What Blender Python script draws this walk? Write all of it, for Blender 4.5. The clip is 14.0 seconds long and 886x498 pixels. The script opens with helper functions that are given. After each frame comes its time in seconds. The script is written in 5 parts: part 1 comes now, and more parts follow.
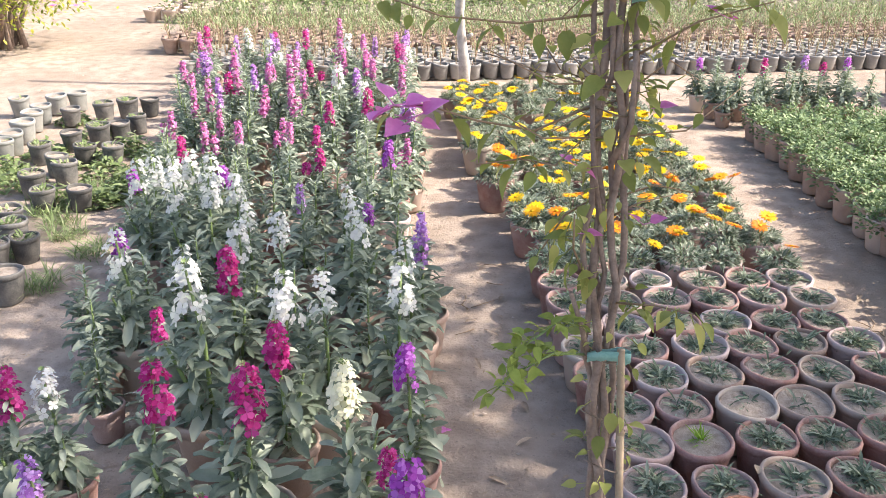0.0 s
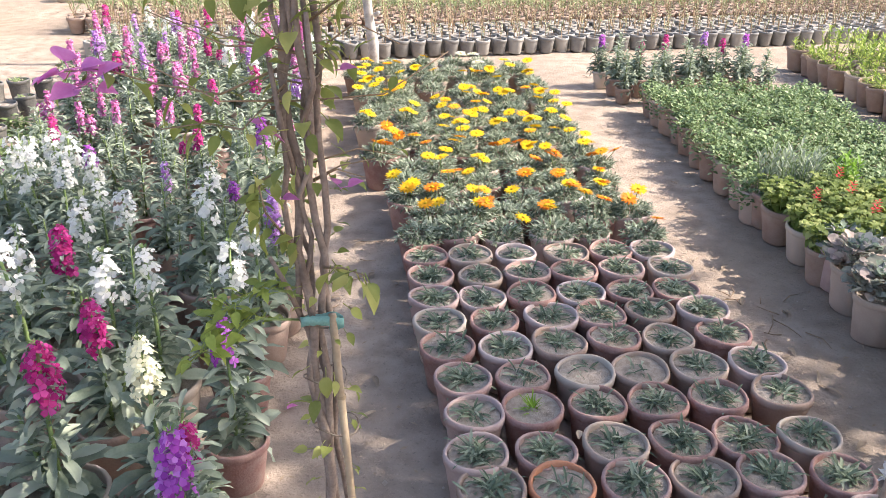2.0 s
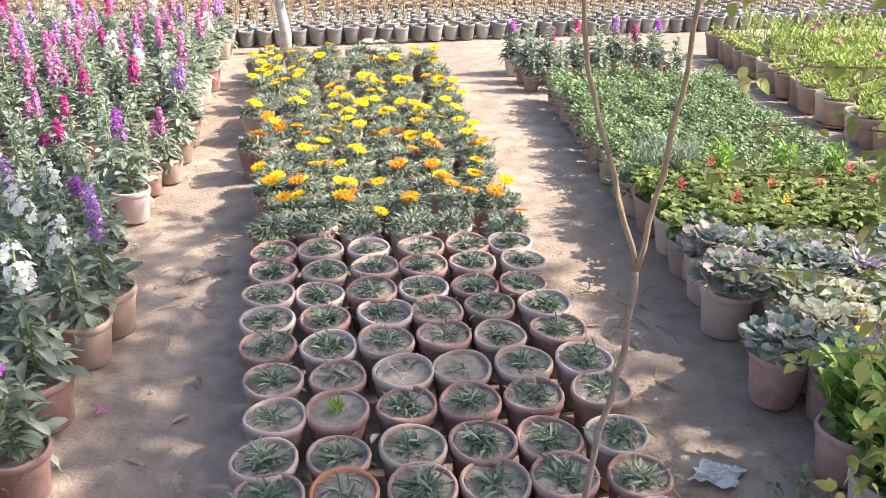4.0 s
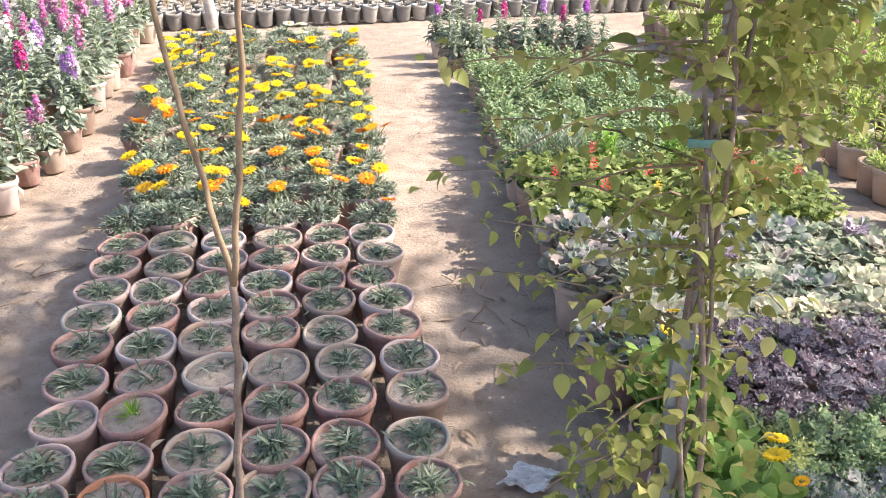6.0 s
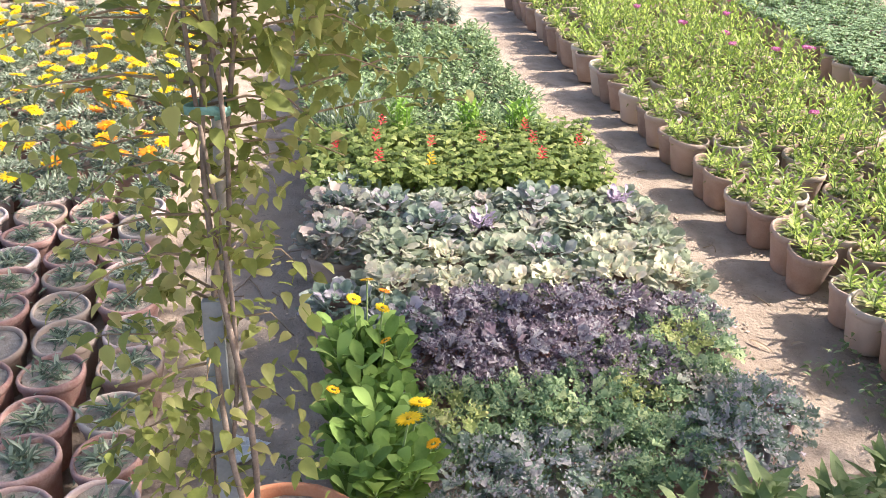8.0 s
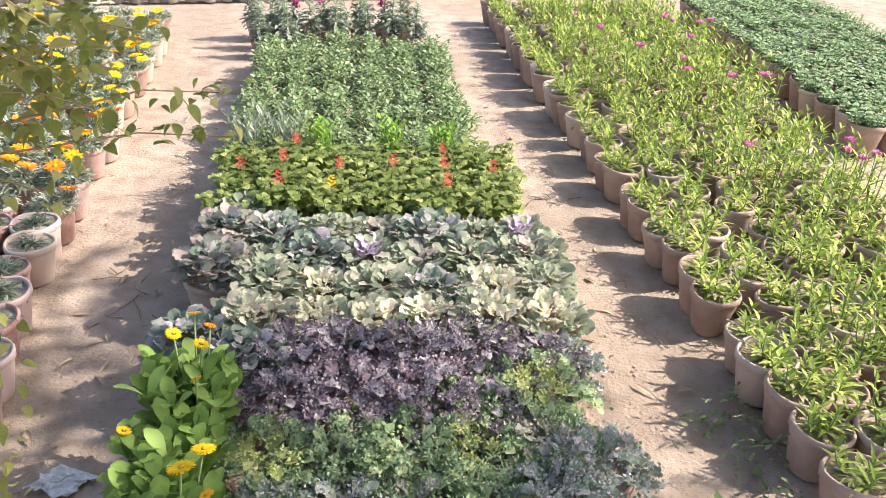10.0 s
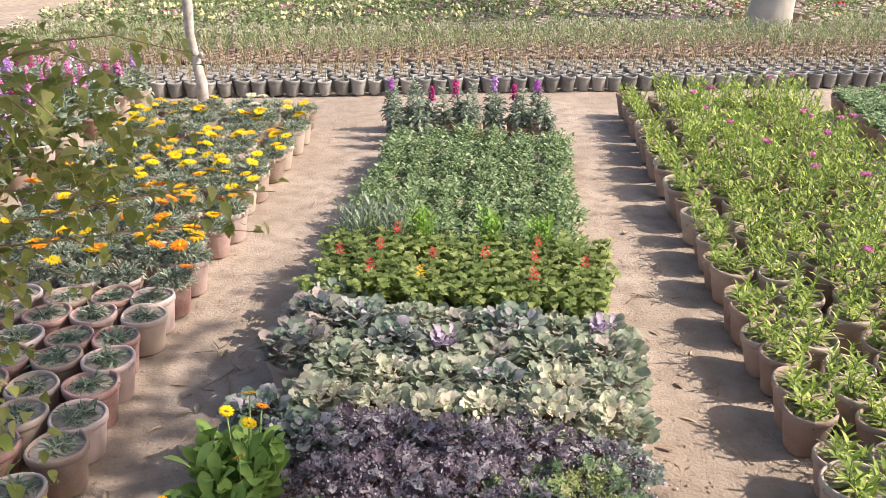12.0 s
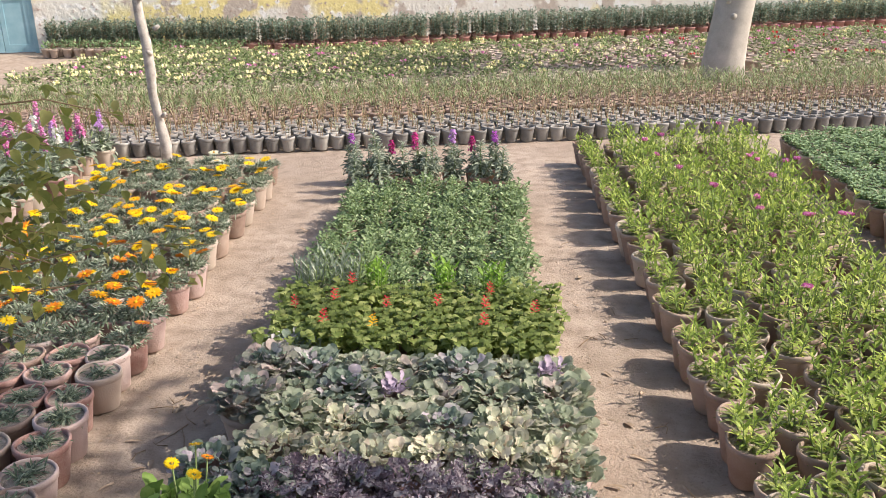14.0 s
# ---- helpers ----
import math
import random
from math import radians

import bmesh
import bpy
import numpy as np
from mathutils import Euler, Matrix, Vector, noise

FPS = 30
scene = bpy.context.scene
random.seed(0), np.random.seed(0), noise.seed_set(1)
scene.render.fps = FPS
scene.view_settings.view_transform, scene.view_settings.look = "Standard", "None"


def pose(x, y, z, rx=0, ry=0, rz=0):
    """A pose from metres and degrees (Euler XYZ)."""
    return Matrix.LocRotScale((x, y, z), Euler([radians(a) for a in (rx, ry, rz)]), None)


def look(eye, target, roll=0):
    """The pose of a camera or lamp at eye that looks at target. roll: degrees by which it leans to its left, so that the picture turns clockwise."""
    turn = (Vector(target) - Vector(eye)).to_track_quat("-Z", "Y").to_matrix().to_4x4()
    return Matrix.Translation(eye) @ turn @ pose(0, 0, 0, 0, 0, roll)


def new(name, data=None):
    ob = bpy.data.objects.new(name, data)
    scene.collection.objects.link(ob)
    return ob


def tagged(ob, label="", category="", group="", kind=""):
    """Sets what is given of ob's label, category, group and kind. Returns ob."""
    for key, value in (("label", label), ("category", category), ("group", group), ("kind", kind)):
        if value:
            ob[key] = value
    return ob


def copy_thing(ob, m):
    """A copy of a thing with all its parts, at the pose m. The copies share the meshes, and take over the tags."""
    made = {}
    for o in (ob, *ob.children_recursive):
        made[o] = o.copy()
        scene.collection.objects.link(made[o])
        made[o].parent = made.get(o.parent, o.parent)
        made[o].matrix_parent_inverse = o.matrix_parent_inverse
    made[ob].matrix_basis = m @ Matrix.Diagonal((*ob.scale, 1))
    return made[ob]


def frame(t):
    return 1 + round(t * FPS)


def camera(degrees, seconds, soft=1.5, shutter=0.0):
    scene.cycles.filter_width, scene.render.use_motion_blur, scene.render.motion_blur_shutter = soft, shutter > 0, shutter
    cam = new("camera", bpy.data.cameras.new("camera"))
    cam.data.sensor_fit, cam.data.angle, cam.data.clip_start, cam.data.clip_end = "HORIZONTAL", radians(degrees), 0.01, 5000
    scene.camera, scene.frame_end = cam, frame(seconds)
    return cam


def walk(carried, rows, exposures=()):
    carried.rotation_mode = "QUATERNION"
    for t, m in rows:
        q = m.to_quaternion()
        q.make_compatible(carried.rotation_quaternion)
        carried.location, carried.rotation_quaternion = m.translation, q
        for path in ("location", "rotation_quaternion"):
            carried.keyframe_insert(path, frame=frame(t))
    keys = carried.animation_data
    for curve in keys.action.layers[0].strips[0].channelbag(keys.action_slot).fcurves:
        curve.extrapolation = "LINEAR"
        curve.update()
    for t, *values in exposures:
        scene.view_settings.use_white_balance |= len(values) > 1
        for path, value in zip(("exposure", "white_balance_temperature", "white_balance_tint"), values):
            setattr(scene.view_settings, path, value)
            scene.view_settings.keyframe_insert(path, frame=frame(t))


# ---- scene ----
cam = camera(55.7, 14.0, 0.75)
PATH = [
    (0, (0.207, -0.131, 1.67), (0.156, 1.692, 0.85), 0.9),
    (0.5, (0.198, -0.12, 1.677), (0.172, 1.701, 0.852), 0.6),
    (1, (0.245, -0.093, 1.648), (0.255, 1.729, 0.823), 0.4),
    (1.5, (0.405, -0.101, 1.656), (0.436, 1.712, 0.814), 0.8),
    (2, (0.577, -0.139, 1.653), (0.632, 1.668, 0.796), 1.3),
    (2.5, (0.684, -0.129, 1.652), (0.778, 1.671, 0.786), 1.3),
    (3, (0.829, -0.074, 1.649), (0.943, 1.725, 0.783), 1.4),
    (3.2, (0.88, -0.058, 1.644), (1.011, 1.739, 0.776), 1.6),
    (5.3, (1.449, -0.07, 1.668), (1.506, 1.71, 0.759), 1.0),
    (5.5, (1.501, -0.054, 1.668), (1.562, 1.725, 0.756), 1.1),
    (6, (1.656, 0.022, 1.654), (1.763, 1.792, 0.73), 1.1),
    (6.5, (1.81, 0.041, 1.652), (1.979, 1.792, 0.699), 1.0),
    (7, (2.014, -0.006, 1.667), (2.21, 1.733, 0.697), 1.7),
    (7.5, (2.189, -0.062, 1.674), (2.4, 1.671, 0.699), 1.8),
    (8, (2.33, -0.04, 1.662), (2.568, 1.69, 0.688), 2.2),
    (8.5, (2.482, 0.007, 1.67), (2.725, 1.734, 0.691), 2.9),
    (8.7, (2.533, 0.018, 1.673), (2.766, 1.743, 0.688), 2.8),
    (10.8, (2.984, 0.049, 1.715), (3.039, 1.82, 0.787), 2.2),
    (11, (2.999, 0.063, 1.715), (3.002, 1.841, 0.798), 1.6),
    (11.5, (3.08, 0.05, 1.735), (2.907, 1.846, 0.871), 0.8),
    (12, (3.167, 0.027, 1.756), (2.937, 1.849, 0.964), 0.2),
    (12.5, (3.205, 0.018, 1.766), (2.976, 1.858, 1.016), -0.4),
    (13, (3.238, 0.005, 1.767), (3.019, 1.856, 1.042), -0.8),
    (13.5, (3.279, -0.03, 1.772), (3.08, 1.834, 1.074), -1.0),
    (14, (3.28, -0.033, 1.771), (3.101, 1.84, 1.093), -0.8),
]
walk(cam, [(t, look(eye, target, roll)) for t, eye, target, roll in PATH], [(0, 1.24, 6500, 15), (3, 1.27, 6500, 15), (8.7, 1.3, 6500, 15), (11, 0.97, 6600, 15), (12, 0.73, 6600, 15), (13.5, 0.54, 6600, 15), (14, 0.53, 6600, 15)])

# ---- daylight: afternoon sun from the +x side ----
SUN_UP = 41
world = bpy.data.worlds.new("sky")
scene.world = world
world.use_nodes = True
wn = world.node_tree.nodes
sky = wn.new("ShaderNodeTexSky")
sky.sky_type, sky.sun_disc = "NISHITA", False
sky.sun_elevation, sky.sun_rotation = radians(SUN_UP), radians(90)
sky.dust_density = 3.0
wn["Background"].inputs["Strength"].default_value = 0.15
world.node_tree.links.new(sky.outputs[0], wn["Background"].inputs["Color"])
sun = new("sun", bpy.data.lights.new("sun", "SUN"))
sun.data.energy, sun.data.angle, sun.data.color = 4.0, radians(0.6), (1.0, 0.93, 0.82)
sun.matrix_basis = look((20 * math.cos(radians(SUN_UP)), 0.6, 20 * math.sin(radians(SUN_UP))), (0, 0, 0))


# ---- materials ----
def material(name, a, b, rough=0.8, scale=30.0, fine=220.0, bump=0.3, per="", spread=0.0, through_light=0.0, metal=0.0, c=None, coat=0.0):
    """Two colours mixed by coarse and fine noise; per: 'island' or 'object' for a shift from piece to piece."""
    m = bpy.data.materials.new(name)
    m.use_nodes = True
    nt = m.node_tree
    n, l = nt.nodes, nt.links
    bsdf = n["Principled BSDF"]
    bsdf.inputs["Roughness"].default_value = rough
    bsdf.inputs["Metallic"].default_value = metal
    bsdf.inputs["Specular IOR Level"].default_value = 0.35
    co = n.new("ShaderNodeTexCoord")
    big = n.new("ShaderNodeTexNoise")
    big.inputs["Scale"].default_value, big.inputs["Detail"].default_value = scale, 4
    small = n.new("ShaderNodeTexNoise")
    small.inputs["Scale"].default_value, small.inputs["Detail"].default_value = fine, 3
    for t in (big, small):
        l.new(co.outputs["Object"], t.inputs["Vector"])
    add = n.new("ShaderNodeMath")
    add.operation = "MULTIPLY_ADD"
    l.new(small.outputs["Fac"], add.inputs[0])
    add.inputs[1].default_value = 0.45
    l.new(big.outputs["Fac"], add.inputs[2])
    ramp = n.new("ShaderNodeValToRGB")
    ramp.color_ramp.elements[0].position, ramp.color_ramp.elements[1].position = 0.5, 0.95
    ramp.color_ramp.elements[0].color, ramp.color_ramp.elements[1].color = (*a, 1), (*b, 1)
    l.new(add.outputs[0], ramp.inputs["Fac"])
    colour = ramp.outputs["Color"]
    if per:
        src = n.new("ShaderNodeNewGeometry").outputs["Random Per Island"] if per == "island" else n.new("ShaderNodeObjectInfo").outputs["Random"]
        if c:
            pick = n.new("ShaderNodeMapRange")
            pick.inputs["From Min"].default_value, pick.inputs["From Max"].default_value = 0.45, 1.0
            l.new(src, pick.inputs["Value"])
            mix = n.new("ShaderNodeMix")
            mix.data_type = "RGBA"
            l.new(pick.outputs["Result"], mix.inputs["Factor"])
            l.new(colour, mix.inputs["A"])
            mix.inputs["B"].default_value = (*c, 1)
            colour = mix.outputs["Result"]
        hsv = n.new("ShaderNodeHueSaturation")
        span = n.new("ShaderNodeMapRange")
        span.inputs["To Min"].default_value, span.inputs["To Max"].default_value = 1 - spread, 1 + spread
        l.new(src, span.inputs["Value"])
        l.new(span.outputs["Result"], hsv.inputs["Value"])
        l.new(colour, hsv.inputs["Color"])
        colour = hsv.outputs["Color"]
    l.new(colour, bsdf.inputs["Base Color"])
    if bump:
        bm_ = n.new("ShaderNodeBump")
        bm_.inputs["Strength"].default_value, bm_.inputs["Distance"].default_value = bump, 0.004
        l.new(add.outputs[0], bm_.inputs["Height"])
        l.new(bm_.outputs["Normal"], bsdf.inputs["Normal"])
    if through_light:
        tr = n.new("ShaderNodeBsdfTranslucent")
        l.new(colour, tr.inputs["Color"])
        mixs = n.new("ShaderNodeMixShader")
        mixs.inputs["Fac"].default_value = through_light
        l.new(bsdf.outputs[0], mixs.inputs[1])
        l.new(tr.outputs[0], mixs.inputs[2])
        l.new(mixs.outputs[0], n["Material Output"].inputs["Surface"])
    return m


def leafmat(name, a, b, c=None, spread=0.3, light=0.3, rough=0.6):
    return material(name, a, b, rough, 25, 180, 0.15, "island", spread, light, c=c)


def earth(name, a, b, c, k=1.0):
    """Trodden soil: dust drifts, damp stains, crumbs and pebbles."""
    m = bpy.data.materials.new(name)
    m.use_nodes = True
    n, l = m.node_tree.nodes, m.node_tree.links
    bsdf = n["Principled BSDF"]
    bsdf.inputs["Roughness"].default_value = 0.95
    bsdf.inputs["Specular IOR Level"].default_value = 0.15
    co = n.new("ShaderNodeTexCoord")
    tex = []
    for s, d in ((1.1 * k, 6), (9 * k, 6), (70 * k, 5), (260 * k, 2)):
        t = n.new("ShaderNodeTexNoise")
        t.inputs["Scale"].default_value, t.inputs["Detail"].default_value = s, d
        l.new(co.outputs["Object"], t.inputs["Vector"])
        tex.append(t.outputs["Fac"])

    def blend(f, lo, hi, x, y):
        r = n.new("ShaderNodeMapRange")
        r.inputs["From Min"].default_value, r.inputs["From Max"].default_value = lo, hi
        l.new(f, r.inputs["Value"])
        mx = n.new("ShaderNodeMix")
        mx.data_type = "RGBA"
        l.new(r.outputs["Result"], mx.inputs["Factor"])
        for sock, v in (("A", x), ("B", y)):
            if isinstance(v, tuple):
                mx.inputs[sock].default_value = (*v, 1)
            else:
                l.new(v, mx.inputs[sock])
        return mx.outputs["Result"]
    col = blend(tex[0], 0.38, 0.62, a, b)
    col = blend(tex[1], 0.42, 0.68, col, c)
    dark = tuple(0.6 * v for v in a)
    col = blend(tex[2], 0.60, 0.78, col, dark)
    col = blend(tex[3], 0.62, 0.8, col, tuple(min(1, 1.08 * v) for v in b))
    l.new(col, bsdf.inputs["Base Color"])
    s1 = n.new("ShaderNodeMath")
    s1.operation = "MULTIPLY_ADD"
    s0 = n.new("ShaderNodeMath")
    s0.operation = "MULTIPLY_ADD"
    l.new(tex[3], s0.inputs[0])
    s0.inputs[1].default_value = 0.28
    l.new(tex[1], s0.inputs[2])
    l.new(tex[2], s1.inputs[0])
    s1.inputs[1].default_value = 0.9
    l.new(s0.outputs[0], s1.inputs[2])
    bp = n.new("ShaderNodeBump")
    bp.inputs["Strength"].default_value, bp.inputs["Distance"].default_value = 0.7, 0.012
    l.new(s1.outputs[0], bp.inputs["Height"])
    l.new(bp.outputs["Normal"], bsdf.inputs["Normal"])
    return m


SOIL = earth("trodden_soil", (0.35, 0.28, 0.22), (0.46, 0.375, 0.30), (0.285, 0.225, 0.175))
DARKSOIL = earth("damp_pot_soil", (0.15, 0.125, 0.10), (0.22, 0.19, 0.155), (0.11, 0.09, 0.075), 6)
POTSOIL = earth("dry_pot_soil", (0.43, 0.36, 0.295), (0.51, 0.435, 0.36), (0.33, 0.27, 0.215), 5)
CLAY = material("red_clay", (0.34, 0.175, 0.145), (0.46, 0.31, 0.27), 0.92, 22, 150, 0.9, "object", 0.22, c=(0.47, 0.385, 0.355))
CLAY_PALE = material("weathered_clay", (0.33, 0.225, 0.175), (0.43, 0.325, 0.265), 0.92, 14, 160, 0.5, "object", 0.22, c=(0.43, 0.37, 0.31))
TERRACOTTA = material("bright_terracotta", (0.45, 0.17, 0.085), (0.55, 0.27, 0.16), 0.85, 12, 150, 0.3, "object", 0.08)
REDPOT = material("red_painted_clay", (0.34, 0.165, 0.14), (0.44, 0.25, 0.21), 0.85, 14, 150, 0.25, "object", 0.15)
GREYPOT = material("grey_plastic_pot", (0.19, 0.185, 0.175), (0.29, 0.28, 0.26), 0.65, 16, 140, 0.15, "object", 0.2, c=(0.33, 0.315, 0.285))
FIELDPOT = material("dusty_field_pot", (0.20, 0.19, 0.175), (0.34, 0.325, 0.295), 0.75, 3, 40, 0.15)
BLACKPOT = material("black_plastic_pot", (0.07, 0.07, 0.07), (0.20, 0.19, 0.17), 0.65, 14, 140, 0.15, "object", 0.3)
PALEPOT = material("dusty_grey_pot", (0.24, 0.25, 0.23), (0.36, 0.355, 0.32), 0.7, 14, 140, 0.15, "object", 0.15)
STOCKLEAF = leafmat("grey_green_leaf", (0.22, 0.28, 0.20), (0.33, 0.385, 0.295), (0.41, 0.45, 0.355), 0.28, 0.38, 0.85)
GAZLEAF = leafmat("silvery_green_leaf", (0.145, 0.195, 0.12), (0.245, 0.295, 0.20), (0.40, 0.43, 0.34), 0.4, 0.25, 0.8)
ROSETTE = leafmat("dusty_rosette_leaf", (0.165, 0.22, 0.14), (0.255, 0.31, 0.21), (0.34, 0.375, 0.28), 0.35, 0.3, 0.85)
SPROUT = leafmat("bright_sprout_leaf", (0.19, 0.34, 0.03), (0.30, 0.46, 0.06), None, 0.2, 0.35)
MUMLEAF = leafmat("chrysanthemum_leaf", (0.12, 0.20, 0.075), (0.235, 0.325, 0.145), (0.34, 0.41, 0.23), 0.35, 0.25)
SALVIALEAF = leafmat("salvia_leaf", (0.175, 0.25, 0.058), (0.27, 0.335, 0.10), (0.36, 0.39, 0.145), 0.32, 0.48)
LIMELEAF = leafmat("lime_leaf", (0.17, 0.32, 0.04), (0.27, 0.43, 0.07), None, 0.2, 0.35)
KALEGREEN = leafmat("blue_green_kale", (0.325, 0.39, 0.27), (0.425, 0.475, 0.35), (0.54, 0.50, 0.41), 0.16, 0.48, 0.9)
KALECREAM = leafmat("cream_kale_heart", (0.64, 0.66, 0.45), (0.75, 0.74, 0.57), (0.72, 0.61, 0.50), 0.12, 0.4)
KALEYELLOW = leafmat("yellowing_kale_heart", (0.36, 0.44, 0.16), (0.48, 0.52, 0.22), (0.58, 0.55, 0.26), 0.25, 0.42, 0.9)
KALELILAC = leafmat("lilac_kale_heart", (0.42, 0.34, 0.44), (0.53, 0.43, 0.53), None, 0.2, 0.3)
KALEPURPLE = leafmat("purple_curly_kale", (0.235, 0.17, 0.215), (0.34, 0.27, 0.315), (0.42, 0.395, 0.40), 0.32, 0.4, 0.92)
KALEPINK = leafmat("pinkish_grey_kale", (0.32, 0.35, 0.28), (0.45, 0.44, 0.385), (0.52, 0.41, 0.375), 0.25, 0.42, 0.88)
KALECURLY = leafmat("green_curly_kale", (0.205, 0.33, 0.165), (0.315, 0.42, 0.255), (0.43, 0.48, 0.27), 0.28, 0.42, 0.92)
KALEDUSTY = leafmat("dusty_mauve_kale", (0.24, 0.325, 0.24), (0.35, 0.415, 0.335), (0.48, 0.41, 0.45), 0.28, 0.38, 0.88)
CALLEAF = leafmat("calendula_leaf", (0.15, 0.265, 0.05), (0.235, 0.36, 0.085), (0.29, 0.41, 0.115), 0.3, 0.38, 0.75)
DIANLEAF = leafmat("yellow_green_leaf", (0.20, 0.32, 0.045), (0.36, 0.47, 0.095), (0.55, 0.60, 0.17), 0.4, 0.42)
DIANLOW = leafmat("dull_lower_leaf", (0.19, 0.24, 0.085), (0.30, 0.34, 0.13), (0.42, 0.37, 0.21), 0.35, 0.3)
FERNLEAF = leafmat("dark_bedding_leaf", (0.12, 0.215, 0.09), (0.23, 0.335, 0.155), (0.28, 0.37, 0.2), 0.35, 0.25)
PRIMLEAF = leafmat("primrose_leaf", (0.12, 0.19, 0.065), (0.22, 0.29, 0.11), (0.31, 0.36, 0.16), 0.35, 0.3)
GRASSLEAF = leafmat("thin_grassy_leaf", (0.17, 0.25, 0.09), (0.29, 0.36, 0.16), (0.38, 0.40, 0.23), 0.3, 0.3)
HEDGELEAF = leafmat("deep_green_leaf", (0.12, 0.195, 0.135), (0.20, 0.28, 0.205), (0.31, 0.38, 0.31), 0.35, 0.45)
WEED = leafmat("weed_leaf", (0.15, 0.225, 0.075), (0.25, 0.32, 0.125), (0.30, 0.34, 0.18), 0.35, 0.3)
BUSHLEAF = leafmat("bush_leaf", (0.17, 0.26, 0.03), (0.31, 0.37, 0.05), (0.46, 0.42, 0.06), 0.3, 0.35)
TREELEAF = leafmat("tree_leaf", (0.06, 0.12, 0.03), (0.11, 0.18, 0.05), None, 0.2, 0.3)
VINELEAF = material("vine_leaf", (0.25, 0.305, 0.07), (0.37, 0.40, 0.125), 0.55, 20, 140, 0.2, "object", 0.3, 0.48, c=(0.37, 0.365, 0.12))
VINELEAF2 = material("young_vine_leaf", (0.29, 0.30, 0.075), (0.40, 0.39, 0.125), 0.55, 20, 140, 0.2, "object", 0.3, 0.5, c=(0.27, 0.33, 0.07))
YOUNGLEAF = material("fresh_young_leaf", (0.26, 0.33, 0.06), (0.38, 0.44, 0.11), 0.5, 20, 140, 0.2, "object", 0.25, 0.4)
VINEMASS = leafmat("vine_leaf_mass", (0.28, 0.325, 0.08), (0.395, 0.43, 0.13), (0.43, 0.39, 0.17), 0.33, 0.58)
STEM = material("green_stem", (0.16, 0.24, 0.08), (0.24, 0.31, 0.12), 0.7, 40, 200, 0.1)
DRYSTEM = material("dry_stem", (0.22, 0.15, 0.095), (0.34, 0.25, 0.16), 0.9, 40, 200, 0.3)
BARK = material("vine_bark", (0.17, 0.125, 0.10), (0.33, 0.255, 0.21), 0.9, 30, 180, 0.8)
PALEBARK = material("pale_tree_bark", (0.36, 0.33, 0.28), (0.50, 0.46, 0.40), 0.9, 6, 60, 0.6)
POLE = material("whitewashed_pole", (0.30, 0.27, 0.24), (0.56, 0.52, 0.47), 0.9, 17, 120, 0.6)
BAMBOO = material("split_bamboo", (0.28, 0.20, 0.125), (0.42, 0.32, 0.21), 0.6, 20, 150, 0.3)
POSTGREY = material("blue_grey_post", (0.21, 0.225, 0.245), (0.31, 0.32, 0.335), 0.6, 14, 150, 0.15)
TEAL = material("teal_cloth_tie", (0.16, 0.34, 0.30), (0.25, 0.44, 0.39), 0.8, 60, 300, 0.4)
WIRE = material("rusty_wire", (0.20, 0.15, 0.11), (0.33, 0.27, 0.21), 0.7, 60, 200, 0.2, metal=0.4)
WHITE = leafmat("white_petal", (0.80, 0.79, 0.76), (0.87, 0.86, 0.82), (0.83, 0.83, 0.72), 0.05, 0.45)
CREAM = leafmat("cream_petal", (0.80, 0.78, 0.54), (0.86, 0.84, 0.66), None, 0.06, 0.35)
MAGENTA = leafmat("magenta_petal", (0.44, 0.012, 0.16), (0.58, 0.03, 0.25), (0.66, 0.10, 0.36), 0.2, 0.4)
PURPLE = leafmat("purple_petal", (0.38, 0.05, 0.45), (0.50, 0.11, 0.56), (0.58, 0.24, 0.63), 0.2, 0.4)
PINK = leafmat("pink_petal", (0.62, 0.11, 0.34), (0.72, 0.24, 0.50), (0.76, 0.40, 0.64), 0.2, 0.35)
LILAC = leafmat("lilac_petal", (0.46, 0.17, 0.56), (0.58, 0.30, 0.68), (0.68, 0.46, 0.76), 0.2, 0.35)
YELLOW = leafmat("yellow_petal", (0.85, 0.54, 0.0), (0.88, 0.64, 0.004), None, 0.1, 0.15)
PRIMROSE = leafmat("pale_yellow_petal", (0.84, 0.78, 0.30), (0.88, 0.84, 0.46), (0.86, 0.82, 0.62), 0.06, 0.3)
ORANGE = leafmat("orange_petal", (0.72, 0.17, 0.004), (0.80, 0.27, 0.006), (0.82, 0.36, 0.01), 0.15, 0.15)
GOLD = leafmat("golden_petal", (0.82, 0.38, 0.0), (0.86, 0.46, 0.004), None, 0.1, 0.15)
RED = leafmat("scarlet_petal", (0.54, 0.012, 0.03), (0.68, 0.03, 0.05), (0.72, 0.07, 0.07), 0.2, 0.2)
DISC = material("dark_gold_disc", (0.62, 0.32, 0.008), (0.76, 0.48, 0.01), 0.8, 200, 600, 0.5)
BRACT = material("bougainvillea_bract", (0.68, 0.18, 0.50), (0.80, 0.32, 0.64), 0.6, 30, 150, 0.2, "object", 0.15, 0.4)
DEADLEAF = material("dead_leaf", (0.30, 0.215, 0.14), (0.46, 0.36, 0.26), 0.85, 30, 150, 0.4, "object", 0.3)
PLASTIC = material("crumpled_clear_plastic", (0.52, 0.52, 0.52), (0.72, 0.72, 0.71), 0.3, 40, 200, 0.4)
BLUEDOOR = material("weathered_blue_paint", (0.22, 0.40, 0.46), (0.32, 0.50, 0.55), 0.7, 5, 60, 0.3, c=None)


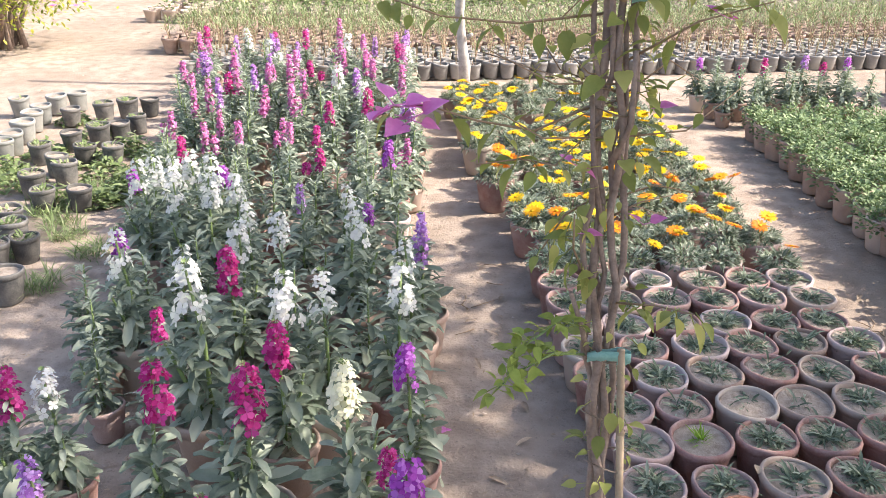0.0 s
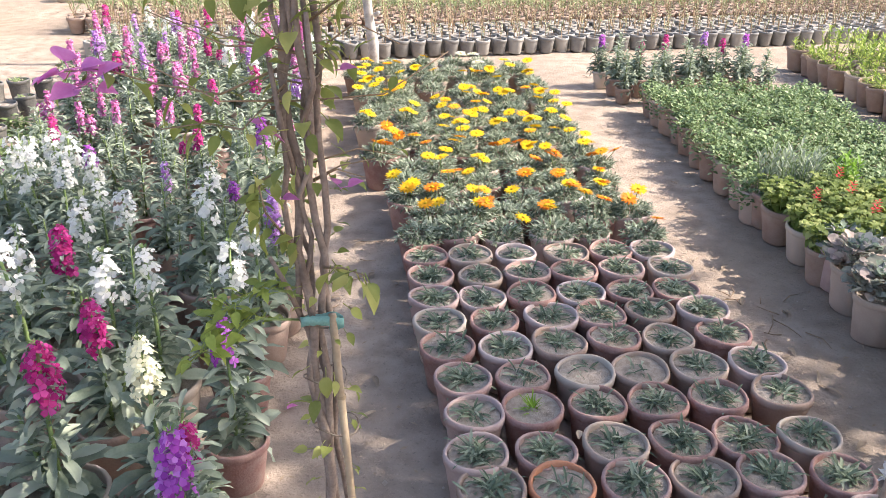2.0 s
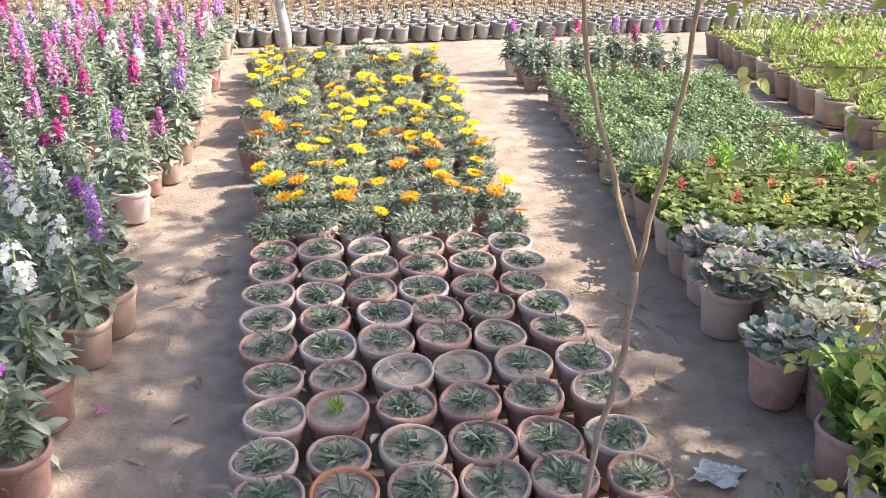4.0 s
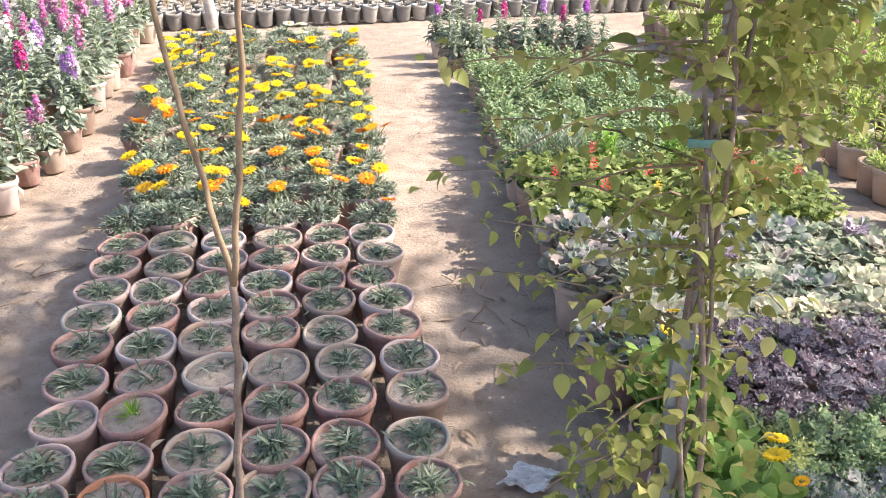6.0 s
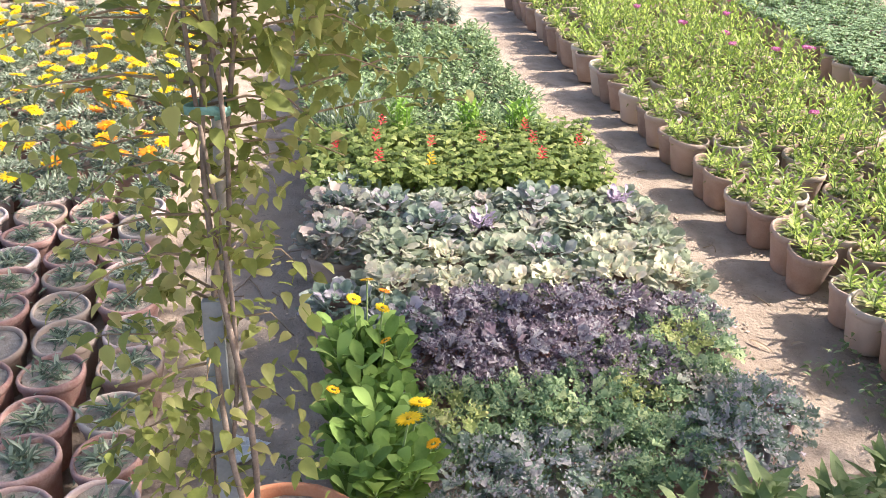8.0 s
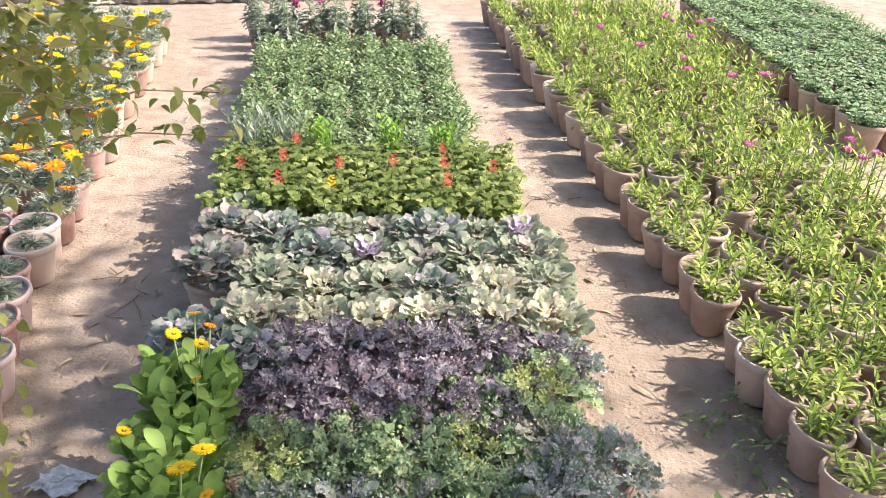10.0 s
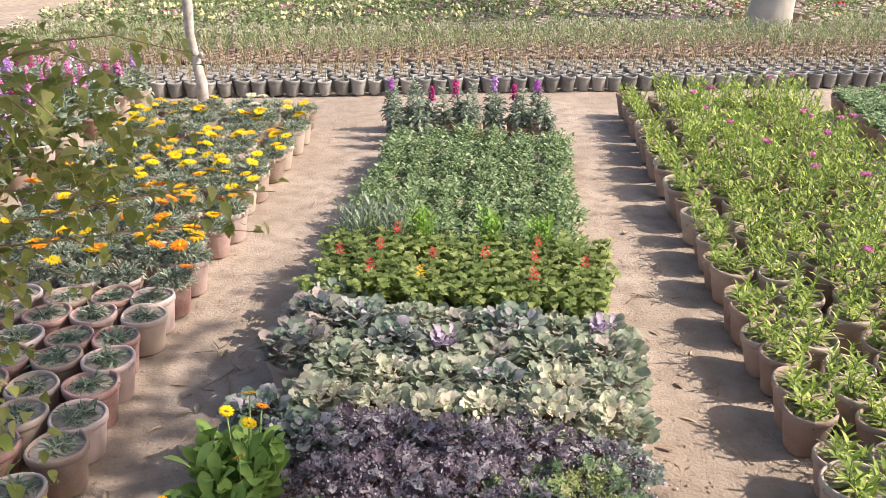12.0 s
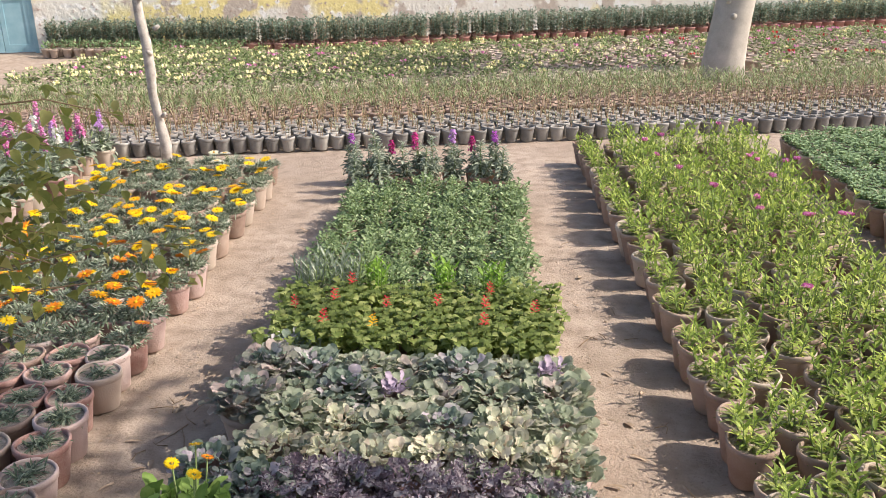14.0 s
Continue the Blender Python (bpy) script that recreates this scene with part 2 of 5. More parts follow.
# ---- mesh helpers ----
rnd = random.Random(7)
UP = Vector((0, 0, 1))


def shape(t, kind):
    if kind == "lance":
        return math.sin(math.pi * min(1, 0.06 + 0.94 * t ** 0.8)) ** 0.9
    if kind == "ovate":
        return math.sin(math.pi * min(1, 0.1 + 0.9 * t ** 0.62))
    if kind == "spoon":
        return 0.22 + 0.78 * math.sin(math.pi * min(1, t ** 1.7 * 0.97)) if t < 0.985 else 0.25
    if kind == "heart":
        return math.sin(math.pi * min(1, 0.13 + 0.87 * t ** 0.75))
    if kind == "round":
        return math.sqrt(max(0.05, 1 - (1.9 * t - 0.98) ** 2))
    return 1.0 - 0.75 * t ** 3  # strap


class Geo:
    """Collects vertices and faces for one mesh."""

    def __init__(self):
        self.v, self.f = [], []

    def leaf(self, p, way, length, width, kind="lance", bend=0.6, n=3, fold=0.25, ruffle=0.0, r=None, turn=0.0):
        """A leaf from p along way, bending down by bend radians over its length."""
        r = r or rnd
        way = Vector(way).normalized()
        side = way.cross(UP)
        side = side.normalized() if side.length > 0.05 else Vector((math.cos(turn), math.sin(turn), 0))
        if turn:
            side = Matrix.Rotation(turn, 3, way) @ side
        pos, step, base = Vector(p), length / n, len(self.v)
        across = 5 if ruffle else 3
        for k in range(n + 1):
            t = k / n
            w = 0.5 * width * max(0.08, shape(t, kind))
            nor = side.cross(way).normalized()
            for i in range(across):
                s = 2 * i / (across - 1) - 1
                lift = fold * w * abs(s)
                if ruffle and abs(s) > 0.4:
                    lift += ruffle * width * r.uniform(-1, 1) * abs(s)
                self.v.append(pos + side * (w * s) + nor * lift)
            way = Matrix.Rotation(-bend / n, 3, side) @ way
            pos = pos + way * step
        for k in range(n):
            for i in range(across - 1):
                a = base + k * across + i
                self.f.append((a, a + 1, a + across + 1, a + across))

    def blade(self, p, way, length, width, bend=0.5, turn=0.0):
        """A small flat leaf of two faces."""
        way = Vector(way).normalized()
        side = way.cross(UP)
        side = side.normalized() if side.length > 0.05 else Vector((1, 0, 0))
        side = Matrix.Rotation(turn, 3, way) @ side
        b = len(self.v)
        mid = Vector(p) + way * (0.5 * length)
        way = Matrix.Rotation(-bend, 3, side) @ way
        tip = mid + way * (0.5 * length)
        self.v += [Vector(p), mid - side * (width / 2), mid + side * (width / 2), tip]
        self.f += [(b, b + 2, b + 1), (b + 1, b + 2, b + 3)]

    def tube(self, pts, radii, seg=6, cap=True):
        pts = [Vector(p) for p in pts]
        b = len(self.v)
        for i, p in enumerate(pts):
            d = (pts[min(i + 1, len(pts) - 1)] - pts[max(i - 1, 0)]).normalized()
            x = d.orthogonal().normalized() if abs(d.z) < 0.9 else (Vector((1, 0, 0)) - d * d.x).normalized()
            y = d.cross(x)
            rr = radii[i] if isinstance(radii, (list, tuple)) else radii
            for k in range(seg):
                a = 2 * math.pi * k / seg
                self.v.append(p + x * (rr * math.cos(a)) + y * (rr * math.sin(a)))
        for i in range(len(pts) - 1):
            for k in range(seg):
                q = b + i * seg
                self.f.append((q + k, q + (k + 1) % seg, q + seg + (k + 1) % seg, q + seg + k))
        if cap:
            self.f.append(tuple(reversed(range(b, b + seg))))
            self.f.append(tuple(range(len(self.v) - seg, len(self.v))))

    def lathe(self, profile, seg=20, wob=0.0, at=(0, 0, 0)):
        b, at = len(self.v), Vector(at)
        for j, (rr, z) in enumerate(profile):
            for k in range(seg):
                a = 2 * math.pi * k / seg
                q = rr * (1 + wob * math.sin(2 * a + 1.3) + wob * 0.6 * math.sin(3 * a))
                self.v.append(at + Vector((q * math.cos(a), q * math.sin(a), z + wob * 0.25 * math.sin(a * 2))))
        for j in range(len(profile) - 1):
            for k in range(seg):
                q = b + j * seg
                self.f.append((q + k, q + (k + 1) % seg, q + seg + (k + 1) % seg, q + seg + k))

    def box(self, lo, hi, m=None):
        b = len(self.v)
        for x in (lo[0], hi[0]):
            for y in (lo[1], hi[1]):
                for z in (lo[2], hi[2]):
                    v = Vector((x, y, z))
                    self.v.append(m @ v if m else v)
        for q in ((0, 1, 3, 2), (4, 6, 7, 5), (0, 4, 5, 1), (2, 3, 7, 6), (0, 2, 6, 4), (1, 5, 7, 3)):
            self.f.append(tuple(b + i for i in q))

    def mesh(self, name, mat, smooth=True):
        me = bpy.data.meshes.new(name)
        me.from_pydata([tuple(v) for v in self.v], [], self.f)
        me.materials.append(mat)
        if smooth:
            me.polygons.foreach_set("use_smooth", [True] * len(me.polygons))
        me.update()
        return me


def part(name, geo, mat, parent=None, label="", smooth=True):
    ob = new(name, geo if isinstance(geo, bpy.types.Mesh) else geo.mesh(name, mat, smooth))
    if parent:
        ob.parent = parent
        if name in ("foliage", "stem", "leaves", "heart", "bud", "basal_leaves", "weed", "bracts", "flower_spike", "crown", "limbs", "pots", "soil_rows", "flowers"):
            ob["kind"] = "stuff"
    return tagged(ob, label)


def thing(name, label, category, group="", at=(0, 0, 0)):
    ob = new(name)
    ob.location = at
    return tagged(ob, label, category, group)


used = set()


def put(proto, x, y, z=0.0, turn=0.0, size=1.0, tip=0.0):
    """Sets the proto itself the first time, and copies of it after that."""
    m = pose(x, y, z, tip, 0, turn) @ Matrix.Scale(size, 4)
    if proto not in used:
        used.add(proto)
        proto.matrix_basis = m
        return proto
    keep = proto.scale.copy()
    ob = copy_thing(proto, m @ Matrix.Diagonal((*[1 / s for s in keep], 1)))
    return ob


def ring(r, a, z=0.0):
    return Vector((r * math.cos(a), r * math.sin(a), z))


def away(a, up):
    return Vector((math.cos(a) * math.cos(up), math.sin(a) * math.cos(up), math.sin(up)))


POTS = {}


def pot_mesh(name, mat, r, h, foot=0.68, seg=24, lip=0.02, wob=0.016):
    key = (mat.name, r, h, foot, seg)
    if key not in POTS:
        g = Geo()
        t = 0.0115
        prof = [(0.004, 0.0), (r * foot, 0.0), (r * foot + 0.004, 0.006), (r * 0.93, h - 1.6 * lip), (r * 0.945, h - 1.35 * lip), (r * 0.99, h - 1.25 * lip),
                (r, h - 0.006), (r - 0.003, h), (r - t + 0.002, h), (r - t, h - 0.006), (r - t - 0.004, h - 0.05)]
        g.lathe(prof, seg, wob)
        POTS[key] = g.mesh(name, mat)
    return POTS[key]


def soil_mesh(r, h, seg=16):
    key = ("soil", r, h)
    if key not in POTS:
        g = Geo()
        q = random.Random(int(r * 1e4))
        g.v.append(Vector((0, 0, h + 0.004)))
        for j in (1, 2, 3):
            for k in range(seg):
                g.v.append(ring(r * j / 3, 2 * math.pi * k / seg, h + q.uniform(-0.004, 0.004)))
        for k in range(seg):
            g.f.append((0, 1 + k, 1 + (k + 1) % seg))
            for j in (0, 1):
                b = 1 + j * seg
                g.f.append((b + k, b + seg + k, b + seg + (k + 1) % seg, b + (k + 1) % seg))
        POTS[key] = g.mesh("soil", POTSOIL)
    return POTS[key]


def potted(name, label, category, group, mat, r=0.092, h=0.165, foot=0.68, drop=0.02, seg=22):
    ob = thing(name, label, category, group)
    part("pot", pot_mesh("pot", mat, r, h, foot, seg), mat, ob)
    part("soil", soil_mesh(r - 0.013, h - drop), POTSOIL, ob)
    return ob


# ---- ground, wall ----
def ground():
    g = Geo()
    q = random.Random(3)
    xs = [-400, -60, -12] + [-8 + 0.28 * i for i in range(86)] + [30, 80, 400]
    ys = [-400, -60, -8] + [-2 + 0.28 * i for i in range(66)] + [40, 90, 500]
    for y in ys:
        for x in xs:
            near = -8 <= x <= 16 and -2 <= y <= 16.5
            z = 0.016 * noise.noise(Vector((x * 0.9, y * 0.9, 0))) + 0.007 * noise.noise(Vector((x * 3.1, y * 3.1, 4))) if near else 0.0
            g.v.append(Vector((x, y, z - 0.006)))
    w = len(xs)
    for j in range(len(ys) - 1):
        for i in range(w - 1):
            a = j * w + i
            g.f.append((a, a + 1, a + w + 1, a + w))
    tagged(part("ground", g, SOIL), "dusty pinkish-tan trodden earth of a plant nursery", "ground", kind="structure")


ground()


def crumbs(name, count, box, size, mat, seed):
    """Loose clods and pebbles lying on the soil."""
    q = random.Random(seed)
    g = Geo()
    for _ in range(count):
        x, y, s = q.uniform(box[0], box[1]), q.uniform(box[2], box[3]), size * q.uniform(0.4, 1.4)
        b = len(g.v)
        for v in ((1, 0, 0), (0, 1, 0), (-1, 0, 0), (0, -1, 0), (0, 0, 0.8)):
            g.v.append(Vector((x + s * v[0] * q.uniform(0.6, 1.2), y + s * v[1] * q.uniform(0.6, 1.2), 0.001 + s * v[2] * q.uniform(0.5, 1))))
        for k in range(4):
            g.f.append((b + k, b + (k + 1) % 4, b + 4))
    tagged(part(name, g, mat), "small crumbs and pebbles scattered on the soil", "pebbles", kind="stuff")


crumbs("soil_crumbs", 5200, (-3.5, 5.6, 0.6, 7.4), 0.006, SOIL, 4)
crumbs("fine_crumbs", 9000, (-1.3, 2.5, 0.9, 4.2), 0.0035, SOIL, 6)
crumbs("pebbles", 1100, (-3.5, 5.6, 0.6, 7.4), 0.009, POTSOIL, 5)


def old_wall_material():
    m = bpy.data.materials.new("peeling_limewash")
    m.use_nodes = True
    n, l = m.node_tree.nodes, m.node_tree.links
    bsdf = n["Principled BSDF"]
    bsdf.inputs["Roughness"].default_value = 0.9
    co = n.new("ShaderNodeTexCoord")
    col = None
    for s, lo, hi, tint in ((0.55, 0.0, 0.0, (0.74, 0.71, 0.63)), (0.5, 0.50, 0.56, (0.76, 0.66, 0.30)), (1.6, 0.53, 0.58, (0.50, 0.43, 0.36)), (4.5, 0.56, 0.62, (0.80, 0.79, 0.75)), (11, 0.6, 0.66, (0.44, 0.35, 0.29))):
        if col is None:
            rgb = n.new("ShaderNodeRGB")
            rgb.outputs[0].default_value = (*tint, 1)
            col = rgb.outputs[0]
            continue
        t = n.new("ShaderNodeTexNoise")
        t.inputs["Scale"].default_value, t.inputs["Detail"].default_value = s, 7
        l.new(co.outputs["Object"], t.inputs["Vector"])
        r = n.new("ShaderNodeMapRange")
        r.inputs["From Min"].default_value, r.inputs["From Max"].default_value = lo, hi
        l.new(t.outputs["Fac"], r.inputs["Value"])
        mx = n.new("ShaderNodeMix")
        mx.data_type = "RGBA"
        l.new(r.outputs["Result"], mx.inputs["Factor"])
        l.new(col, mx.inputs["A"])
        mx.inputs["B"].default_value = (*tint, 1)
        col = mx.outputs["Result"]
        bp = n.new("ShaderNodeBump")
        bp.inputs["Distance"].default_value = 0.02
        l.new(t.outputs["Fac"], bp.inputs["Height"])
        l.new(bp.outputs["Normal"], bsdf.inputs["Normal"])
    l.new(col, bsdf.inputs["Base Color"])
    return m


def wall_and_door():
    """The yard wall runs aslant behind the beds; a blue double door stands in it."""
    m = pose(-6.12, 15.13, 0, 0, 0, 16.5)
    lw = old_wall_material()
    wall = thing("wall_back", "old yard wall with peeling yellow and white limewash", "wall")
    wall["kind"] = "structure"
    wall.matrix_basis = m
    g = Geo()
    for lo, hi in (((-6, 0, 0), (-0.78, 0.25, 2.9)), ((0.42, 0, 0), (24, 0.25, 2.9)), ((-0.78, 0, 2.15), (0.42, 0.25, 2.9))):
        g.box(lo, hi)
    part("masonry", g, lw, wall, smooth=False)
    g = Geo()
    g.box((-6, -0.03, 2.9), (24, 0.28, 2.97))
    part("coping", g, lw, wall, smooth=False)
    door = thing("door_1", "closed double door in weathered light-blue paint", "door")
    door["kind"] = "structure"
    door.matrix_basis = m
    g = Geo()
    for lo, hi in (((-0.78, 0.02, 0), (-0.70, 0.14, 2.15)), ((0.34, 0.02, 0), (0.42, 0.14, 2.15)), ((-0.70, 0.02, 2.07), (0.34, 0.14, 2.15))):
        g.box(lo, hi)
    part("frame", g, BLUEDOOR, door, smooth=False)
    for x0, x1 in ((-0.695, -0.185), (-0.175, 0.335)):
        g = Geo()
        g.box((x0, 0.05, 0.02), (x1, 0.09, 2.065))
        for z0, z1 in ((0.02, 0.16), (0.95, 1.07), (1.95, 2.065)):
            g.box((x0, 0.035, z0), (x1, 0.05, z1))
        for xa, xb in ((x0, x0 + 0.08), (x1 - 0.08, x1)):
            g.box((xa, 0.037, 0.16), (xb, 0.05, 1.95))
        leaf = part("door_leaf", g, BLUEDOOR, door, smooth=False)
        g = Geo()
        g.box((x1 - 0.12 if x0 < -0.5 else x0 + 0.04, 0.02, 1.0), (x1 - 0.04 if x0 < -0.5 else x0 + 0.12, 0.036, 1.03))
        part("bolt", g, WIRE, leaf, "rusty sliding bolt", smooth=False)


wall_and_door()


def pole_and_trunk():
    pole = thing("wooden_pole", "thin bare whitewashed tree-branch pole standing in the soil", "pole", at=(0.165, 6.97, 0))
    g = Geo()
    q = random.Random(2)
    pts = [(-0.012 * i + 0.016 * math.sin(i * 1.7), 0.012 * math.sin(i * 1.1), -0.05 + 0.22 * i) for i in range(15)]
    g.tube(pts, [0.045 - 0.0011 * i + 0.005 * q.uniform(-1, 1) for i in range(15)], 12)
    part("shaft", g, POLE, pole)
    for z, a in ((0.42, 5.6), (0.75, 3.0), (0.95, 4.4), (1.15, 0.2), (1.4, 3.6), (1.7, 2.6), (2.2, 5.0)):
        g = Geo()
        g.tube([ring(0.03, a, z), ring(0.075, a, z + 0.03)], [0.022, 0.014], 8)
        part("branch_stub", g, POLE, pole)
    tree = thing("leaning_tree", "smooth pale leaning trunk of a large tree in a bed", "tree", at=(6.02, 11.98, 0))
    g = Geo()
    pts = [(0.02 * i + 0.006 * i * i, 0.03 * i, -0.1 + 0.35 * i) for i in range(18)]
    g.tube(pts, [0.33, 0.285, 0.265, 0.255, 0.25, 0.245] + [0.24 - 0.009 * i for i in range(12)], 20)
    part("trunk", g, PALEBARK, tree)
    for z, a in ((0.85, 4.6), (1.05, 4.2), (1.25, 5.0)):
        g = Geo()
        g.lathe([(0.045, 0), (0.03, 0.02), (0.005, 0.026)], 8)
        knot = part("knot", g, PALEBARK, tree)
        knot.matrix_basis = Matrix.Translation(ring(0.245, a, z) + Vector((0.12 * z * 0.8, 0.08 * z, 0))) @ away(a, 0.1).to_track_quat("Z", "Y").to_matrix().to_4x4()
    g = Geo()
    g.tube([ring(0.268, 2 * math.pi * k / 24, 1.18 + 0.02 * math.sin(k)) + Vector((0.13, 0.1, 0)) for k in range(25)], 0.005, 5)
    part("wire_loop", g, WIRE, tree, "rusty wire wound round the trunk")
    g, w = Geo(), Geo()
    for k in range(9):
        a = k * 2.4
        s = Vector(pts[9 + k])
        e = s + away(a, 0.5) * 1.9
        w.tube([s, s.lerp(e, 0.5) + Vector((0, 0, 0.2)), e], [0.08, 0.05, 0.02], 6)
        for _ in range(260):
            p = s.lerp(e, q.uniform(0.35, 1.1)) + Vector((q.gauss(0, 0.35), q.gauss(0, 0.35), q.gauss(0, 0.3)))
            g.blade(p, away(q.uniform(0, 6.3), q.uniform(-0.9, 0.3)), 0.16, 0.04, 0.4, q.uniform(-1, 1))
    part("limbs", w, PALEBARK, tree)
    part("crown", g, TREELEAF, tree)


pole_and_trunk()


def shade_tree():
    """An unseen broad tree beside the walk, above eye level, added so its crown dapples the nearest beds."""
    tree = thing("shade_tree", "unseen broad leafy tree added to shade the front of the beds", "tree", at=(5.9, -1.7, 0))
    q, sparse = random.Random(11), random.Random(12)
    g = Geo()
    g.tube([(0, 0, -0.1), (0.03, 0.1, 1.2), (-0.05, 0.3, 2.4), (-0.15, 0.6, 3.4)], [0.24, 0.18, 0.16, 0.13], 14)
    part("trunk", g, BARK, tree)
    w, g = Geo(), Geo()
    # Each clump is placed by where its shadow should land (reach, cy).
    for k in range(63):
        cy, cz = q.uniform(-0.8, 5.1), q.uniform(3.2, 5.2)
        reach = q.uniform(-2.9, 1.5)
        if k > 44:
            reach, cy = q.uniform(1.7, 3.4), q.uniform(-0.4, 3.0)
        if k > 53:
            reach, cy = 3.1 + q.gauss(0, 0.25), 3.1 + q.gauss(0, 0.12)
        if k > 57:
            reach, cy = q.uniform(0.2, 1.75), q.uniform(2.9, 4.8)
        cx = reach - 5.9 + 1.15 * cz
        end = Vector((cx, cy, cz))
        w.tube([(-0.15, 0.6, 3.0), Vector((-0.15, 0.6, 3.0)).lerp(end, 0.5) + Vector((0, 0, 0.25)), end], [0.06, 0.035, 0.012], 5)
        for _ in range(255 if reach < 1.8 else 180):
            p = end + Vector((q.gauss(0, 0.38), q.gauss(0, 0.40), q.gauss(0, 0.15)))
            way, L, twist = away(q.uniform(0, 6.3), q.uniform(-0.8, 0.4)), q.uniform(0.09, 0.15), q.uniform(-1, 1)
            # Leaves are dropped to let sun onto the leafy climber and seedlings.
            fall, thin = p.x + 5.9 - 1.15 * p.z, sparse.random()
            if not (-0.2 < fall < 1.25 and 1.9 < p.y < 3.05) and not (0.2 < fall < 2.0 and 3.05 < p.y < 4.4 and thin < 0.12):
                g.blade(p, way, L, 0.06, 0.4, twist)
    # Extra clumps added only to darken the kale, calendulas and front stocks.
    for k in range(9):
        reach, cy, cz = q.uniform(1.95, 2.65), 2.9 + 1.2 * k / 4, q.uniform(3.3, 4.6)
        if k > 4:
            reach, cy = q.uniform(-1.5, -0.5), q.uniform(2.6, 3.4)
        end = Vector((reach - 5.9 + 1.15 * cz, cy, cz))
        w.tube([(-0.15, 0.6, 3.0), Vector((-0.15, 0.6, 3.0)).lerp(end, 0.5) + Vector((0, 0, 0.25)), end], [0.06, 0.035, 0.012], 5)
        for _ in range(75):
            p = end + Vector((q.gauss(0, 0.28), q.gauss(0, 0.22), q.gauss(0, 0.12)))
            g.blade(p, away(q.uniform(0, 6.3), q.uniform(-0.8, 0.4)), q.uniform(0.09, 0.15), 0.06, 0.4, q.uniform(-1, 1))
    part("limbs", w, BARK, tree)
    part("crown", g, TREELEAF, tree)


shade_tree()


# ---- seedling pots of the gazania bed ----
def seedling(seed, mat, r=0.09, leaves=26, sprout=False):
    q = random.Random(seed)
    ob = potted("potted_seedling", "small leafy rosette in a red clay pot of dry soil" if not sprout else "bright green grassy sprout in a clay pot", "potted plant", "seedling pots", mat, r, 0.165, drop=0.012)
    g = Geo()
    if sprout:
        for _ in range(34):
            g.leaf((q.gauss(0, 0.006), q.gauss(0, 0.006), 0.145), away(q.uniform(0, 6.3), q.uniform(0.7, 1.4)), q.uniform(0.04, 0.06), 0.005, "strap", 0.5, 2, 0.1)
        part("foliage", g, SPROUT, ob)
        return ob
    for i in range(leaves):
        up = q.uniform(0.15, 1.2)
        g.leaf((q.gauss(0, 0.018), q.gauss(0, 0.018), 0.151), away(q.uniform(0, 6.3), up), q.uniform(0.03, 0.075), q.uniform(0.006, 0.0105), "spoon", q.uniform(0.4, 1.8), 4, 0.35, 0.24, q, q.uniform(-0.4, 0.4))
    part("foliage", g, ROSETTE, ob)
    return ob


seedlings = [seedling(20 + k, CLAY if k % 4 else CLAY_PALE, 0.090 + 0.003 * (k % 3), (135, 85, 110, 150, 95, 120, 55)[k % 7]) for k in range(11)]
orange_pot = seedling(50, TERRACOTTA, 0.09, 40)
sparse_pots = [seedling(52 + k, CLAY_PALE, 0.094, 16) for k in range(2)]
sprout_pot = seedling(51, CLAY, 0.093, sprout=True)


# Rows of the seedling pots, front to back: x and y of the first pot, x and y of the last.
ROWS = {-2: (0.80, 1.21, 1.77, 1.27), -1: (0.785, 1.39, 1.75, 1.45), 0: (0.764, 1.567, 1.731, 1.625), 1: (0.744, 1.70, 1.708, 1.80), 2: (0.735, 1.88, 1.705, 2.005), 3: (0.717, 2.065, 1.682, 2.17),
        4: (0.670, 2.245, 1.629, 2.345), 5: (0.656, 2.415, 1.614, 2.525), 6: (0.627, 2.58, 1.565, 2.69), 7: (0.616, 2.77, 1.575, 2.86), 8: (0.60, 2.945, 1.56, 3.03)}


def grid(i, j):
    x0, y0, x1, y1 = ROWS[j]
    return x0 + (x1 - x0) * i / 5, y0 + (y1 - y0) * i / 5


for j in range(-2, 9):
    for i in range(6):
        if j == -2 and i < 2:
            continue
        x, y = grid(i, j)
        proto = seedlings[(i * 5 + j * 3 + i * j) % len(seedlings)]
        if (i, j) == (1, 0):
            proto = orange_pot
        if (i, j) == (1, 2):
            proto = sprout_pot
        if (i, j) in ((2, 3), (3, 3)):
            proto = sparse_pots[i - 2]
        put(proto, x + rnd.uniform(-0.008, 0.008), y + rnd.uniform(-0.008, 0.008), 0, rnd.uniform(0, 360), rnd.uniform(0.97, 1.03), rnd.uniform(-2.5, 2.5))


# ---- flowering gazanias ----
def daisy(r, petals, q):
    g = Geo()
    for layer, n in ((0, petals), (1, petals - 3)):
        for k in range(n):
            a = 2 * math.pi * (k + 0.5 * layer) / n + q.uniform(-0.08, 0.08)
            g.leaf(ring(0.006, a, 0.001 * layer), away(a, 0.22 + 0.18 * layer), r * q.uniform(0.88, 1.05), r * 0.44, "spoon", 0.35, 2, 0.2)
    return g


def disc(r):
    g = Geo()
    g.lathe([(r, 0.0), (r * 0.95, r * 0.35), (r * 0.55, r * 0.6), (0.001, r * 0.62)], 10)
    return g


FLOWERS = {}


